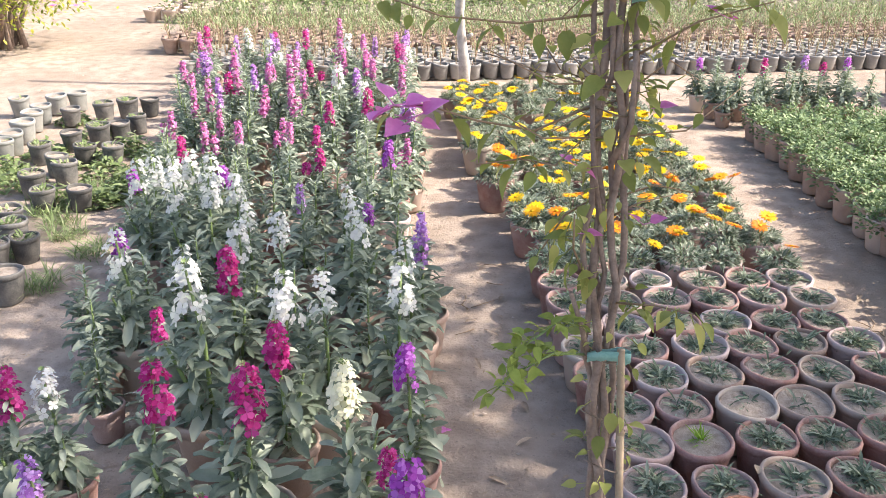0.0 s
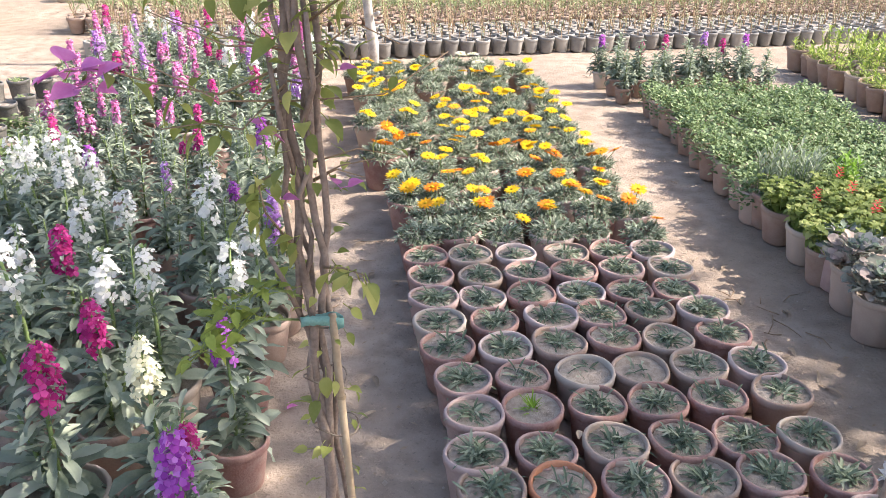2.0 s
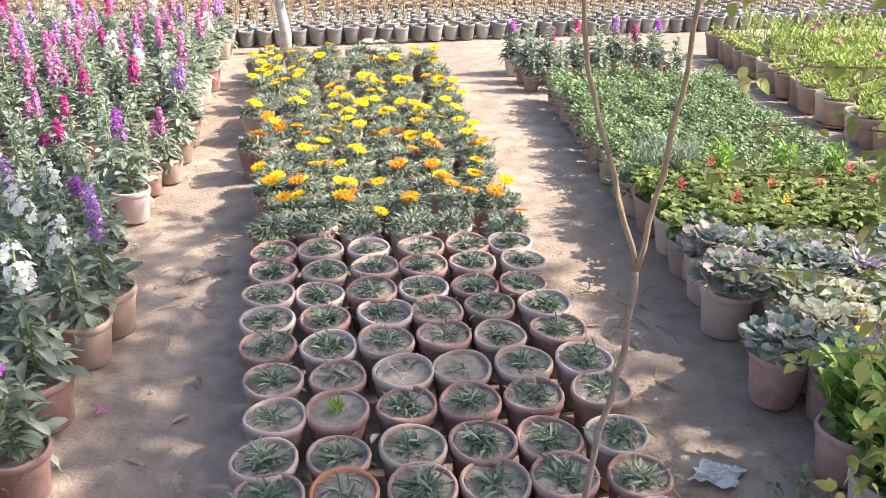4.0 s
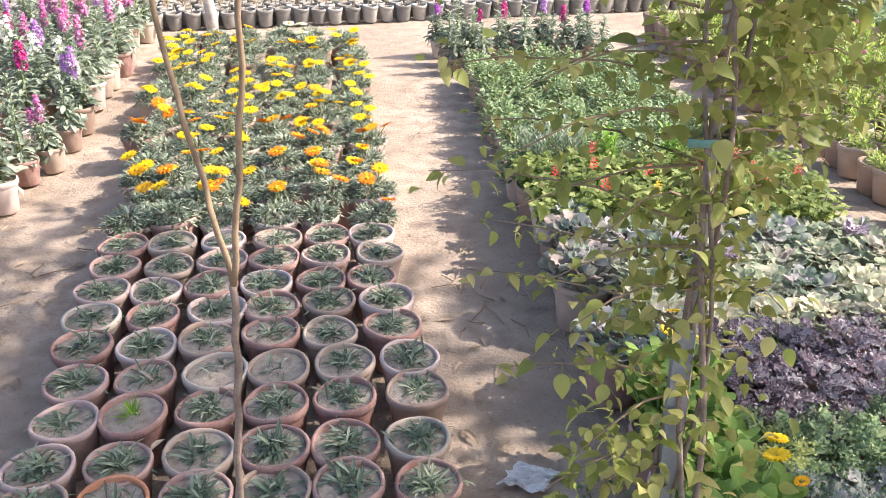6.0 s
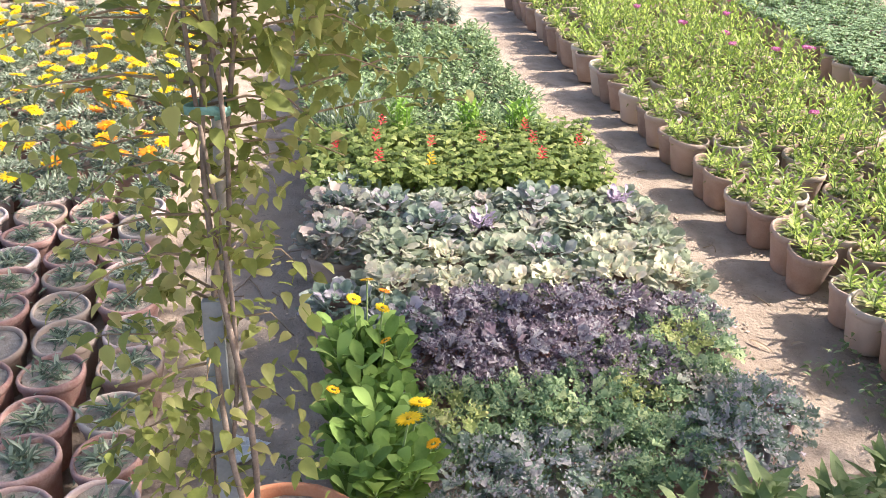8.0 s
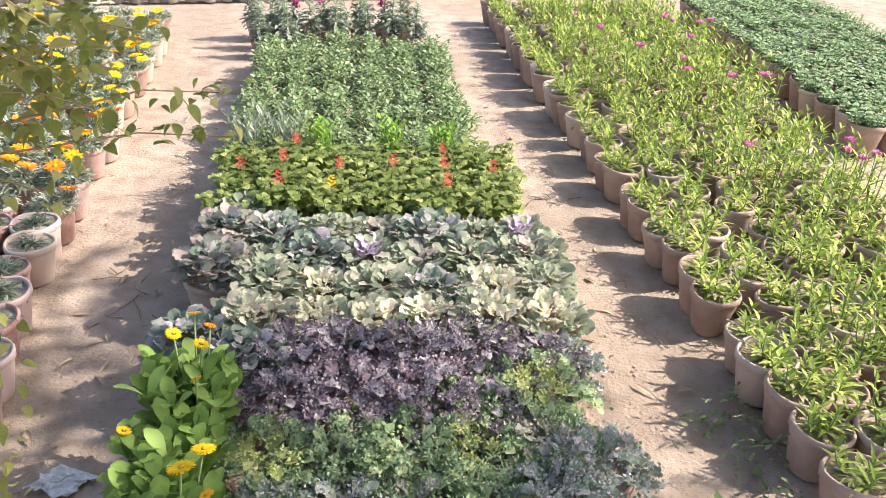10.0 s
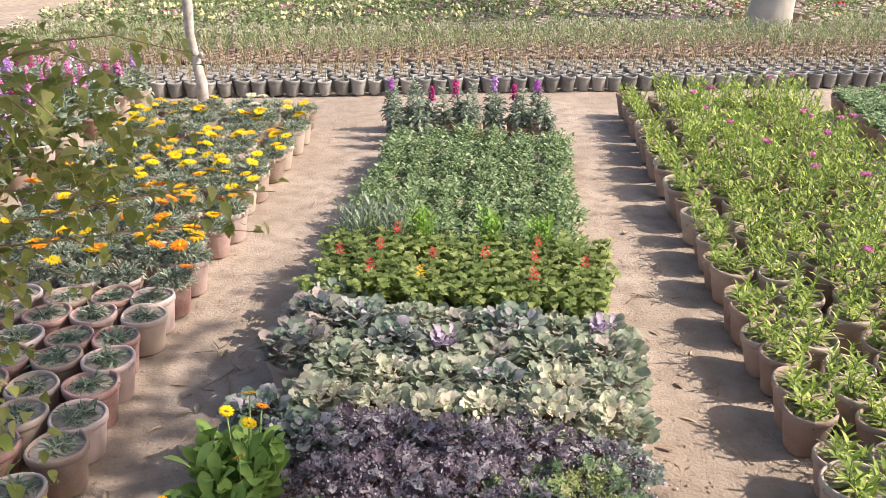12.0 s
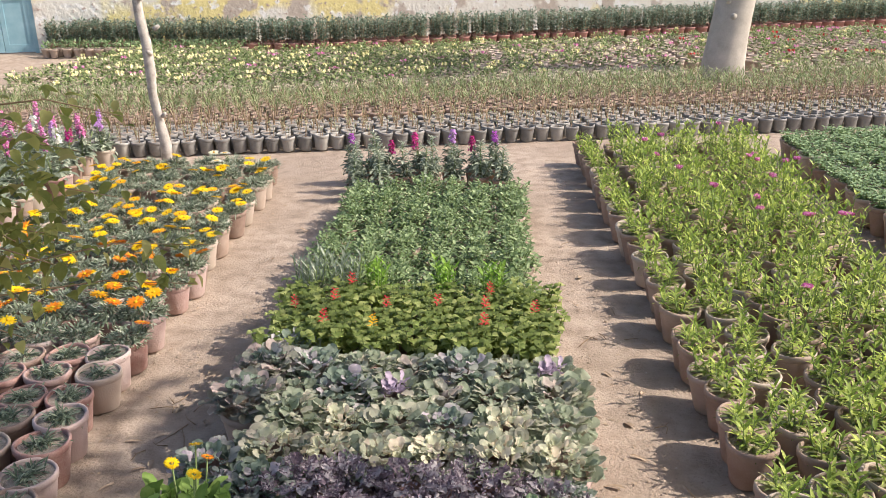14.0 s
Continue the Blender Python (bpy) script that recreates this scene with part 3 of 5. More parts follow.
def flower(kind, seed, parent, at, tilt):
    """kind: petal material, radius, petal count. A flower head with its disc."""
    mat, r, n = kind
    key = (mat.name, r, n, seed % 3)
    if key not in FLOWERS:
        FLOWERS[key] = (daisy(r, n, random.Random(seed)).mesh("flower", mat), disc(r * 0.24).mesh("disc", DISC))
    me, dm = FLOWERS[key]
    f = part("flower", me, mat, parent)
    f.matrix_basis = Matrix.Translation(at) @ Euler((tilt[0], tilt[1], seed)).to_matrix().to_4x4()
    d = part("disc", dm, DISC, f)
    d.location = (0, 0, 0.003)
    return f


def gazania(seed, mat, heads, height=0.09):
    q = random.Random(seed)
    ob = potted("potted_gazania", "silvery-leaved gazania with %s in a clay pot" % ("no open flower" if not heads else "orange daisy flowers" if heads[0] is ORANGE else "yellow daisy flowers"), "potted plant", "gazania pots", mat, 0.098, 0.165)
    g = Geo()
    for i in range(340):
        a, up = q.uniform(0, 6.3), q.uniform(-0.3, 1.3)
        rr = 0.086 * math.sqrt(q.random())
        p = ring(rr, a, 0.155 + q.uniform(0, 0.06) * (1.1 - rr / 0.10))
        d = away(a + q.gauss(0, 0.4), up)
        L = q.uniform(0.026, 0.048)
        g.leaf(p, d, L, q.uniform(0.009, 0.014), "spoon", q.uniform(0.3, 1.1), 2, 0.3)
        if i % 3 == 0:
            g.leaf(p + d * L * 0.5, away(a + 0.9, up), L * 0.5, 0.008, "spoon", 0.4, 2, 0.3)
    part("foliage", g, GAZLEAF, ob)
    for k, m in enumerate(heads):
        a = q.uniform(0, 6.3)
        at = ring(q.uniform(0.02, 0.10), a, 0.175 + height * q.uniform(0.5, 0.85))
        s = Geo()
        s.tube([(at.x * 0.3, at.y * 0.3, 0.15), (at.x * 0.8, at.y * 0.8, at.z - 0.03), at], 0.002, 5)
        part("stalk", s, STEM, ob)
        flower((m, 0.034, 14), q.randrange(99), ob, at, (q.uniform(-0.35, 0.45), q.uniform(-0.35, 0.35)))
    return ob


gaz_near = [gazania(100 + k, CLAY, h) for k, h in enumerate(((ORANGE, YELLOW), (ORANGE,), (YELLOW, GOLD), (ORANGE, ORANGE, GOLD), (YELLOW,), (GOLD, ORANGE)))]
gaz_far = [gazania(120 + k, CLAY_PALE, h) for k, h in enumerate(((YELLOW, YELLOW), (YELLOW,), (YELLOW, YELLOW, YELLOW), (YELLOW, YELLOW, YELLOW, GOLD), (), (YELLOW, GOLD)))]
gaz_white = [gazania(135, CLAY_PALE, (CREAM, WHITE))]
gaz_bare = [gazania(140 + k, CLAY, ()) for k in range(3)]
for j in range(16):
    y = 3.12 + 0.205 * j
    left, right = 0.60 - 0.148 * (y - 3), 1.55 - 0.085 * (y - 3.0)
    for i in range(6):
        x = left + (right - left) * i / 5
        if j == 0:
            pick = gaz_bare if i not in (2, 3) else gaz_near[4:5]
            if i == 5:
                pick = gaz_near[1:2]
        else:
            pick = gaz_near if y + rnd.uniform(-0.5, 0.5) < 4.1 else gaz_far
        if (i, j) in ((4, 15), (4, 14), (3, 15)):
            pick = gaz_white
        if (i, j) in ((2, 11),):
            continue
        put(rnd.choice(pick), x + 0.04 * math.sin(j * 2.1) + rnd.uniform(-0.035, 0.035), y + 0.02 * i + rnd.uniform(-0.03, 0.03), 0, rnd.uniform(0, 360), rnd.uniform(0.93, 1.1), rnd.uniform(-3, 3))


# ---- stocks: tall spikes of scented flowers ----
def spike(g, base, top, r, q, n=26, size=0.012, loose=0.0):
    """Four-petalled blossoms round the top of a stem."""
    ax = (Vector(top) - Vector(base))
    for k in range(n):
        t = k / (n - 1)
        a = k * 2.4 + q.uniform(-0.6, 0.6)
        if loose and q.random() < loose * (0.3 + 1.7 * (1 - t)):
            continue
        rr = r * (1.0 - 0.45 * t ** 3) * (q.uniform(0.65, 1.3) if loose else 1)
        c = Vector(base) + ax * min(1, max(0, t + (q.gauss(0, 0.03) if loose else 0))) + ring(rr, a)
        out = away(a + q.gauss(0, 0.3), 0.25 + 0.7 * t + q.gauss(0, 0.25)).normalized()
        u = out.orthogonal().normalized()
        w = out.cross(u)
        s = size * (1.15 - 0.35 * t) * q.uniform(0.8, 1.15)
        turn = q.uniform(0, 1.5)
        for p in range(4):
            b = turn + math.pi * p / 2
            d = u * math.cos(b) + w * math.sin(b)
            e = u * math.cos(b + 1.57) + w * math.sin(b + 1.57)
            i0, lift = len(g.v), q.uniform(-0.15, 0.3)
            g.v += [c, c + d * s * 0.6 - e * s * 0.5 + out * s * 0.22, c + d * s * 1.15 - e * s * 0.38 + out * s * lift, c + d * s * 1.2 + e * s * 0.36 + out * s * lift, c + d * s * 0.6 + e * s * 0.52 + out * s * 0.12]
            g.f.append((i0, i0 + 1, i0 + 2, i0 + 3, i0 + 4))


def stock(seed, petal, words, spikes, height, pot=CLAY_PALE, bushy=1.0, length=1.0, wide=1.0):
    q = random.Random(seed)
    ob = potted("potted_stock", "grey-green stock plant with %s in a clay pot" % words, "potted plant", "stock flowers", pot, 0.095, 0.17)
    leaves, stems, buds = Geo(), Geo(), Geo()
    heads = []
    for s in range(max(2, spikes + 1)):
        bloom = s < spikes
        off = ring(0.0 if s == 0 else q.uniform(0.03, 0.065), q.uniform(0, 6.3))
        top = Vector((off.x * 1.6 + q.gauss(0, 0.012), off.y * 1.6 + q.gauss(0, 0.012), height * (1 if s == 0 else q.uniform(0.72, 0.95) if bloom else q.uniform(0.6, 0.75))))
        mid = Vector((off.x * 1.2, off.y * 1.2, top.z * 0.5 + 0.08))
        stems.tube([(off.x * 0.3, off.y * 0.3, 0.14), mid, top], [0.006, 0.005, 0.003], 6)
        n = int((70 if s == 0 else 44) * bushy)
        for k in range(n):
            t = (k + 0.5) / n
            z = 0.15 + (top.z - 0.15 - (0.07 if bloom else 0.0)) * t
            p = Vector((off.x * (0.3 + 1.3 * t), off.y * (0.3 + 1.3 * t), z))
            a = k * 2.4 + q.uniform(-0.5, 0.5)
            L = q.uniform(0.06, 0.135) * (1.2 - 0.75 * t)
            leaves.leaf(p, away(a, q.uniform(0.05, 0.85) + 0.5 * t), L, L * q.uniform(0.22, 0.31), "spoon", q.uniform(0.3, 1.9), 5, 0.45, 0.13, q, q.uniform(-0.6, 0.6))
        if bloom:
            h = q.uniform(0.11, 0.17) * (1 if s == 0 else 0.65) * length
            g = Geo()
            spike(g, top - Vector((0, 0, h * 0.8)), top + Vector((0, 0, h * 0.1)), 0.027 * wide, q, int((36 if petal is WHITE else 46) * h / 0.1), 0.0125 * (0.6 + 0.4 * wide), 0.34 if petal is WHITE else 0.18)
            heads.append(g)
            for k in range(9):
                a = k * 2.4
                buds.leaf(top + ring(0.004, a, h * 0.1), away(a, 1.0), 0.013, 0.006, "lance", 0.2, 2, 0.4)
    part("stem", stems, STEM, ob)
    part("foliage", leaves, STOCKLEAF, ob)
    for g in heads:
        part("flower_spike", g, petal, ob)
    if heads:
        part("bud", buds, STEM, ob)
    return ob


COLOURS = {"w": (WHITE, "white flower spikes"), "c": (CREAM, "a cream flower spike"), "m": (MAGENTA, "magenta flower spikes"), "p": (PURPLE, "purple flower spikes"), "k": (PINK, "pink flower spikes"), "l": (LILAC, "lilac flower spikes"), "g": (STOCKLEAF, "no open flower")}
stocks = {}
for key, (m, words) in COLOURS.items():
    stocks[key] = [stock(200 + 10 * k + ord(key), m, words, 0 if key == "g" else (1, 1, 2)[k], (0.52, 0.56, 0.50)[k], (CLAY_PALE, CLAY)[k % 2], 1.0, 1.3 if key in "kl" else 1.0, {"w": 1.15, "k": 0.75, "l": 0.75}.get(key, 0.95)) for k in range(3)]

# Single plants in the front of the bed: x, y, height of the flower, colour.
FRONT = [(-0.73, 2.08, 0.46, "m"), (-0.53, 1.50, 0.63, "m"), (-0.30, 1.50, 0.63, "m"), (-0.29, 1.82, 0.57, "m"), (-0.06, 1.53, 0.63, "c"), (0.07, 1.76, 0.55, "p"), (-0.19, 1.99, 0.63, "w"),
         (-0.30, 1.97, 0.65, "w"), (-0.52, 1.90, 0.70, "w"), (-0.54, 2.26, 0.58, "m"), (0.02, 2.08, 0.62, "w"), (-0.44, 2.57, 0.58, "w"), (-0.57, 2.50, 0.58, "w"), (-0.20, 2.60, 0.62, "w"),
         (0.12, 1.16, 0.66, "p"), (-0.91, 2.35, 0.60, "w"), (-0.72, 2.30, 0.56, "w"), (-0.95, 1.62, 0.52, "m"), (-0.86, 1.66, 0.50, "w"), (-0.70, 1.28, 0.52, "l"), (-0.82, 1.26, 0.46, "m"),
         (-0.34, 1.20, 0.5, "m"), (-0.16, 1.08, 0.5, "p"), (0.06, 1.42, 0.46, "m"), (0.03, 2.42, 0.55, "w"), (0.06, 2.62, 0.56, "l"), (-0.62, 2.80, 0.52, "w"), (-0.80, 2.92, 0.60, "w"),
         (-0.95, 2.98, 0.58, "w"), (-1.10, 3.05, 0.60, "w"), (-1.02, 3.16, 0.58, "w"), (-0.86, 3.12, 0.60, "w"), (-1.14, 3.24, 0.55, "w"), (-0.72, 3.02, 0.56, "w"), (-0.98, 3.32, 0.56, "w"), (-0.89, 3.42, 0.46, "p"), (-1.22, 3.85, 0.45, "m"), (-0.14, 3.60, 0.54, "p"), (-0.58, 4.17, 0.44, "m"), (-0.30, 3.1, 0.50, "w"),
         (-0.50, 3.25, 0.44, "l"), (-0.20, 3.15, 0.40, "p"), (-1.05, 2.62, 0.48, "p"), (-0.92, 2.05, 0.40, "g")]
for x, y, h, key in FRONT:
    k = rnd.randrange(2)
    base = (0.52, 0.56, 0.50)[k]
    put(stocks[key][k], x, y, 0, rnd.uniform(0, 360), min(1.3, h / (base + 0.02)), rnd.uniform(-1, 1))
taken = [(x, y) for x, y, _, _ in FRONT]
for j in range(20):
    y = 2.25 + 0.235 * j
    left, right = -1.0 - 0.19 * (y - 2.2), 0.05 - 0.085 * (y - 2.0)
    cols = 7
    for i in range(cols):
        x = left + (right - left) * i / (cols - 1) + rnd.uniform(-0.06, 0.06)
        yy = y + rnd.uniform(-0.08, 0.08)
        if any((x - a) ** 2 + (yy - b) ** 2 < 0.018 for a, b in taken):
            continue
        key = rnd.choice("ggggg") if y < 3.0 else rnd.choice("ggwggp") if y < 3.7 else rnd.choice("kgmgggkgg") if y < 4.6 else rnd.choice("kklkgmgwkl")
        put(stocks[key][rnd.randrange(3)], x, yy, 0, rnd.uniform(0, 360), rnd.uniform(0.74, 0.9) if y < 4.6 else rnd.uniform(0.84, 1.0), rnd.uniform(-3, 3))

tall = [stock(290 + k, m, w, n, 0.50, CLAY_PALE, 1.5) for k, (m, w, n) in enumerate(((PURPLE, "a purple flower spike", 1), (MAGENTA, "a magenta flower spike", 1), (LILAC, "a lilac flower spike", 1), (STOCKLEAF, "no open flower", 0)))]
tallkey = {"p": 0, "m": 1, "l": 2, "g": 3}
# the row of stocks at the back of the middle bed
for x, y, key, s in ((1.99, 6.34, "p", 0.74), (2.12, 6.42, "g", 0.74), (2.26, 6.36, "m", 0.64), (2.47, 6.38, "m", 0.74), (2.60, 6.28, "g", 0.74), (2.74, 6.36, "l", 0.80), (2.92, 6.36, "m", 0.70), (3.10, 6.34, "p", 0.78),
                     (2.04, 6.12, "g", 0.72), (2.22, 6.10, "g", 0.76), (2.40, 6.12, "g", 0.72), (2.58, 6.06, "g", 0.68), (2.80, 6.10, "g", 0.68), (2.98, 6.12, "g", 0.74), (3.14, 6.08, "g", 0.68), (2.06, 5.90, "g", 0.64), (2.26, 5.88, "g", 0.68)):
    put(tall[tallkey[key]], x, y, 0, rnd.uniform(0, 360), s * 1.08, rnd.uniform(-3, 3))


# ---- middle bed ----
def chrysanthemum(seed):
    q = random.Random(seed)
    ob = potted("potted_chrysanthemum", "low bushy green chrysanthemum without flowers in a clay pot", "potted plant", "chrysanthemum pots", CLAY_PALE, 0.10, 0.18)
    g, s = Geo(), Geo()
    for k in range(32):
        a, rr = k * 2.4, 0.122 * math.sqrt((k + 0.5) / 32)
        top = ring(rr + q.uniform(-0.012, 0.012), a, 0.255 + q.uniform(-0.05, 0.03) - 0.45 * rr * rr / 0.118)
        s.tube([ring(rr * 0.4, a, 0.15), top], [0.003, 0.002], 5, False)
        for i in range(9):
            b = i * 2.4 + k
            t = i / 8
            g.leaf(top + Vector((0, 0, -0.06 * (1 - t))), away(b, 0.05 + 0.9 * t), q.uniform(0.023, 0.035), q.uniform(0.014, 0.021), "round", 0.6, 3, 0.3, turn=q.uniform(-0.4, 0.4))
    part("stem", s, STEM, ob)
    part("foliage", g, MUMLEAF, ob)
    return ob


mums = [chrysanthemum(300 + k) for k in range(5)]
for j in range(10):
    for i in range(6):
        y = 3.72 + 0.205 * j
        left, right = 2.27 - 0.03 * (y - 3.6), 3.27 - 0.03 * (y - 3.6)
        put(rnd.choice(mums), left + (right - left) * i / 5 + rnd.uniform(-0.015, 0.015), y + rnd.uniform(-0.02, 0.02), 0, rnd.uniform(0, 360), rnd.uniform(0.93, 1.07))


def leafy(seed, name, label, mat, stems, height, L, W, kind="ovate", spread=0.09, pairs=7, pot=CLAY_PALE, group="", bend=0.8, up=0.3, r=0.10, ph=0.18, steep=0.35, seg=3):
    """An upright plant of several leafy stems in a pot."""
    q = random.Random(seed)
    ob = potted(name, label, "potted plant", group, pot, r, ph, 0.62)
    g, s = Geo(), Geo()
    tops = []
    for k in range(stems):
        a, rr = k * 2.4 + q.uniform(-0.3, 0.3), spread * math.sqrt((k + 0.3) / stems)
        h = height * q.uniform(0.82, 1.08)
        foot, top = ring(rr * 0.35, a, ph - 0.03), ring(rr, a, ph + h)
        s.tube([foot, foot.lerp(top, 0.5) + ring(rr * 0.15, a), top], [0.003, 0.0026, 0.0016], 5, False)
        tops.append(top)
        for i in range(pairs):
            t = (i + 0.6) / pairs
            for side in (0, math.pi):
                b = i * 1.57 + k + side + q.uniform(-0.3, 0.3)
                g.leaf(foot.lerp(top, t), away(b, up + steep * t), L * q.uniform(0.75, 1.15) * (1.1 - 0.35 * t), W * q.uniform(0.8, 1.15), kind, bend * q.uniform(0.6, 1.2), seg, 0.25)
    part("stem", s, STEM, ob)
    part("foliage", g, mat, ob)
    return ob, tops


def salvia(seed, spikes, petal=None):
    ob, tops = leafy(seed, "potted_salvia", "mid-green salvia with %s in a clay pot" % ("orange-yellow flowers" if petal else "scarlet flower spikes" if spikes else "no open flowers"), SALVIALEAF, 19, 0.13, 0.050, 0.038, "heart", group="salvia pots", pairs=7, spread=0.14, up=-0.15, steep=0.85, bend=1.5, seg=5)
    q = random.Random(seed + 5)
    for k in range(spikes):
        g = Geo()
        base = tops[k] + Vector((0, 0, 0.012))
        for i in range(18):
            t = i / 17
            a = i * 2.4
            g.leaf(base + ring(0.005, a, 0.052 * t), away(a, 0.6), 0.021 * (1.1 - 0.5 * t), 0.010, "lance", 0.5, 2, 0.4)
        part("flower_spike", g, petal or RED, ob)
    return ob


golden = salvia(328, 1, GOLD)
salvias = [salvia(330 + k, n) for k, n in enumerate((0, 1, 1, 1, 0, 1))]
for j in range(3):
    for i in range(6):
        put(golden if (i, j) == (2, 0) else salvias[(i * 2 + j * 5 + i * j) % 6], 2.30 + 0.21 * i + rnd.uniform(-0.02, 0.02), 3.06 + 0.2 * j + rnd.uniform(-0.02, 0.02), 0, rnd.uniform(0, 360), rnd.uniform(0.93, 1.06))

silver, _ = leafy(345, "potted_silver_herb", "silvery narrow-leaved bushy plant in a clay pot", STOCKLEAF, 14, 0.20, 0.07, 0.010, "lance", 0.10, 9, group="silver herbs", bend=0.3, up=0.8)
for x, y in ((2.29, 3.66), (2.45, 3.68)):
    put(silver, x, y, 0, rnd.uniform(0, 360))
lime, _ = leafy(346, "potted_lime_herb", "bright lime-green upright herb in a clay pot", LIMELEAF, 8, 0.19, 0.07, 0.018, "lance", 0.07, 8, group="lime herbs", bend=0.4, up=0.6)
for x, y in ((2.93, 3.63), (2.62, 3.60), (3.16, 3.6)):
    put(lime, x, y, 0, rnd.uniform(0, 360))


def kale(seed, words, outer, heart=None, curly=0.0, tall=0.09, L=0.05, W=0.05, n=150, pot=CLAY, hearts=1, name="potted_kale"):
    """An ornamental cabbage: rings of broad wavy leaves, with a coloured heart."""
    q = random.Random(seed)
    ob = potted(name, "ornamental kale with %s in a clay pot" % words, "potted plant", "ornamental kale pots", pot, 0.105, 0.19)
    g, c = Geo(), Geo()
    R = 0.142
    for k in range(n):
        rr = R * math.sqrt((k + 0.5) / n)
        a = k * 2.4 + q.uniform(-0.35, 0.35)
        z = 0.175 + tall * (1 - (0.8 if curly else 0.5) * (rr / R) ** 2) + q.uniform(-0.02, 0.02)
        inner = rr < R * (0.62 if heart is KALECREAM else 0.4)
        target = c if heart and inner else g
        if curly:
            d = away(a, q.uniform(0.1, 1.2))
            p = ring(rr, a, z - 0.03)
            target.leaf(p, d, L * q.uniform(0.6, 1.0), W * q.uniform(0.5, 0.85), "spoon", q.uniform(0.4, 1.1), 5, 0.3, curly, q)
            for i in range(24):
                e = q.uniform(0, 6.3)
                target.blade(p + d * L * q.uniform(0.2, 0.7) + ring(0.022 * q.random(), e), away(e, q.uniform(0.0, 1.2)), q.uniform(0.007, 0.015), q.uniform(0.006, 0.011), q.uniform(-0.9, 0.9), q.uniform(-1.3, 1.3))
        else:
            up = (0.75 if inner else 0.35) + q.uniform(-0.3, 0.7)
            LL = L * q.uniform(0.6, 1.15) * (0.75 if inner else 1)
            target.leaf(ring(rr * 0.8, a, z - 0.3 * LL), away(a + q.gauss(0, 0.9), up), LL, LL * q.uniform(0.75, 0.95), "round", q.uniform(-0.2, 0.8), 6, 0.25, 0.17 if inner else 0.13, q, q.uniform(-0.6, 0.6))
    s = Geo()
    s.tube([(0, 0, 0.15), (0, 0, 0.17 + tall * 0.3)], [0.012, 0.008], 8)
    part("stalk", s, STEM, ob)
    part("leaves", g, outer, ob)
    if heart:
        part("heart", c, heart, ob)
    return ob


kale_pale = [kale(360, "blue-green leaves", KALEGREEN), kale(361, "cream heart and blue-green leaves", KALEGREEN, KALECREAM), kale(362, "blue-green leaves and lilac heart", KALEGREEN, KALELILAC), kale(363, "dusty mauve leaves", KALEDUSTY), kale(364, "cream heart and pale leaves", KALEGREEN, KALECREAM), kale(365, "pinkish heart and pale leaves", KALEGREEN, KALEPINK)]
kale_purple = [kale(370 + k, "dark purple curly leaves", KALEPURPLE, None, 0.22, 0.10, 0.06, 0.045, 76, name="potted_curly_kale") for k in range(3)]
kale_green = [kale(380, "green curly leaves", KALECURLY, None, 0.24, 0.09, 0.06, 0.046, 76, name="potted_curly_kale"), kale(381, "dusty blue curly leaves", KALEDUSTY, None, 0.24, 0.09, 0.06, 0.046, 76, name="potted_curly_kale"),
              kale(382, "curly leaves and yellowing heart", KALECURLY, KALEYELLOW, 0.24, 0.09, 0.06, 0.046, 76, name="potted_curly_kale"), kale(383, "curly leaves and pinkish heart", KALECURLY, KALEPINK, 0.24, 0.09, 0.06, 0.046, 76, name="potted_curly_kale")]
kale_pink = kale(390, "pinkish-grey leaves and dusty heart", KALEPINK, KALEDUSTY, 0.0, 0.12, 0.055, 0.05, 170, CLAY_PALE)
for j in range(4):
    for i in range(6):
        x, y = 2.49 + 0.183 * i + 0.02 * (j % 2), 2.26 + 0.19 * j
        k = {0: (4, 1, 1, 4, 1, 4), 1: (0, 4, 0, 3, 1, 0), 2: (0, 3, 2, 5, 0, 5), 3: (3, 0, 5, 3, 0, 2)}[j][i]
        put(kale_pale[k], x + rnd.uniform(-0.02, 0.02), y + rnd.uniform(-0.02, 0.02), 0, rnd.uniform(0, 360), rnd.uniform(0.94, 1.08))
for x, y in ((2.31, 2.58), (2.33, 2.82)):
    put(kale_pink, x, y, 0, rnd.uniform(0, 360), 1.0)
for x, y in ((2.33, 2.16), (2.48, 2.06), (2.36, 3.0)):
    put(kale_pale[3], x, y, 0, rnd.uniform(0, 360), 1.0)
for j in range(2):
    for i in range(5):
        if j == 0 and i > 3:
            continue
        put(kale_purple[(i + j) % 3], 2.62 + 0.183 * i + rnd.uniform(-0.02, 0.02), 1.86 + 0.2 * j + rnd.uniform(-0.02, 0.02), 0, rnd.uniform(0, 360), rnd.uniform(0.95, 1.1))
for x, y, k in ((2.60, 1.62, 2), (2.80, 1.64, 0), (3.0, 1.66, 0), (3.2, 1.68, 2), (3.42, 1.70, 3), (3.24, 1.86, 0), (3.44, 1.90, 2), (3.52, 2.06, 1), (2.62, 1.42, 1), (2.82, 1.44, 1), (3.02, 1.46, 3), (3.22, 1.48, 0), (3.42, 1.50, 1), (3.56, 1.62, 1)):
    put(kale_green[k], 2.56 + 0.88 * (x - 2.56) + rnd.uniform(-0.015, 0.015), y + rnd.uniform(-0.015, 0.015), 0, rnd.uniform(0, 360), rnd.uniform(0.95, 1.08))


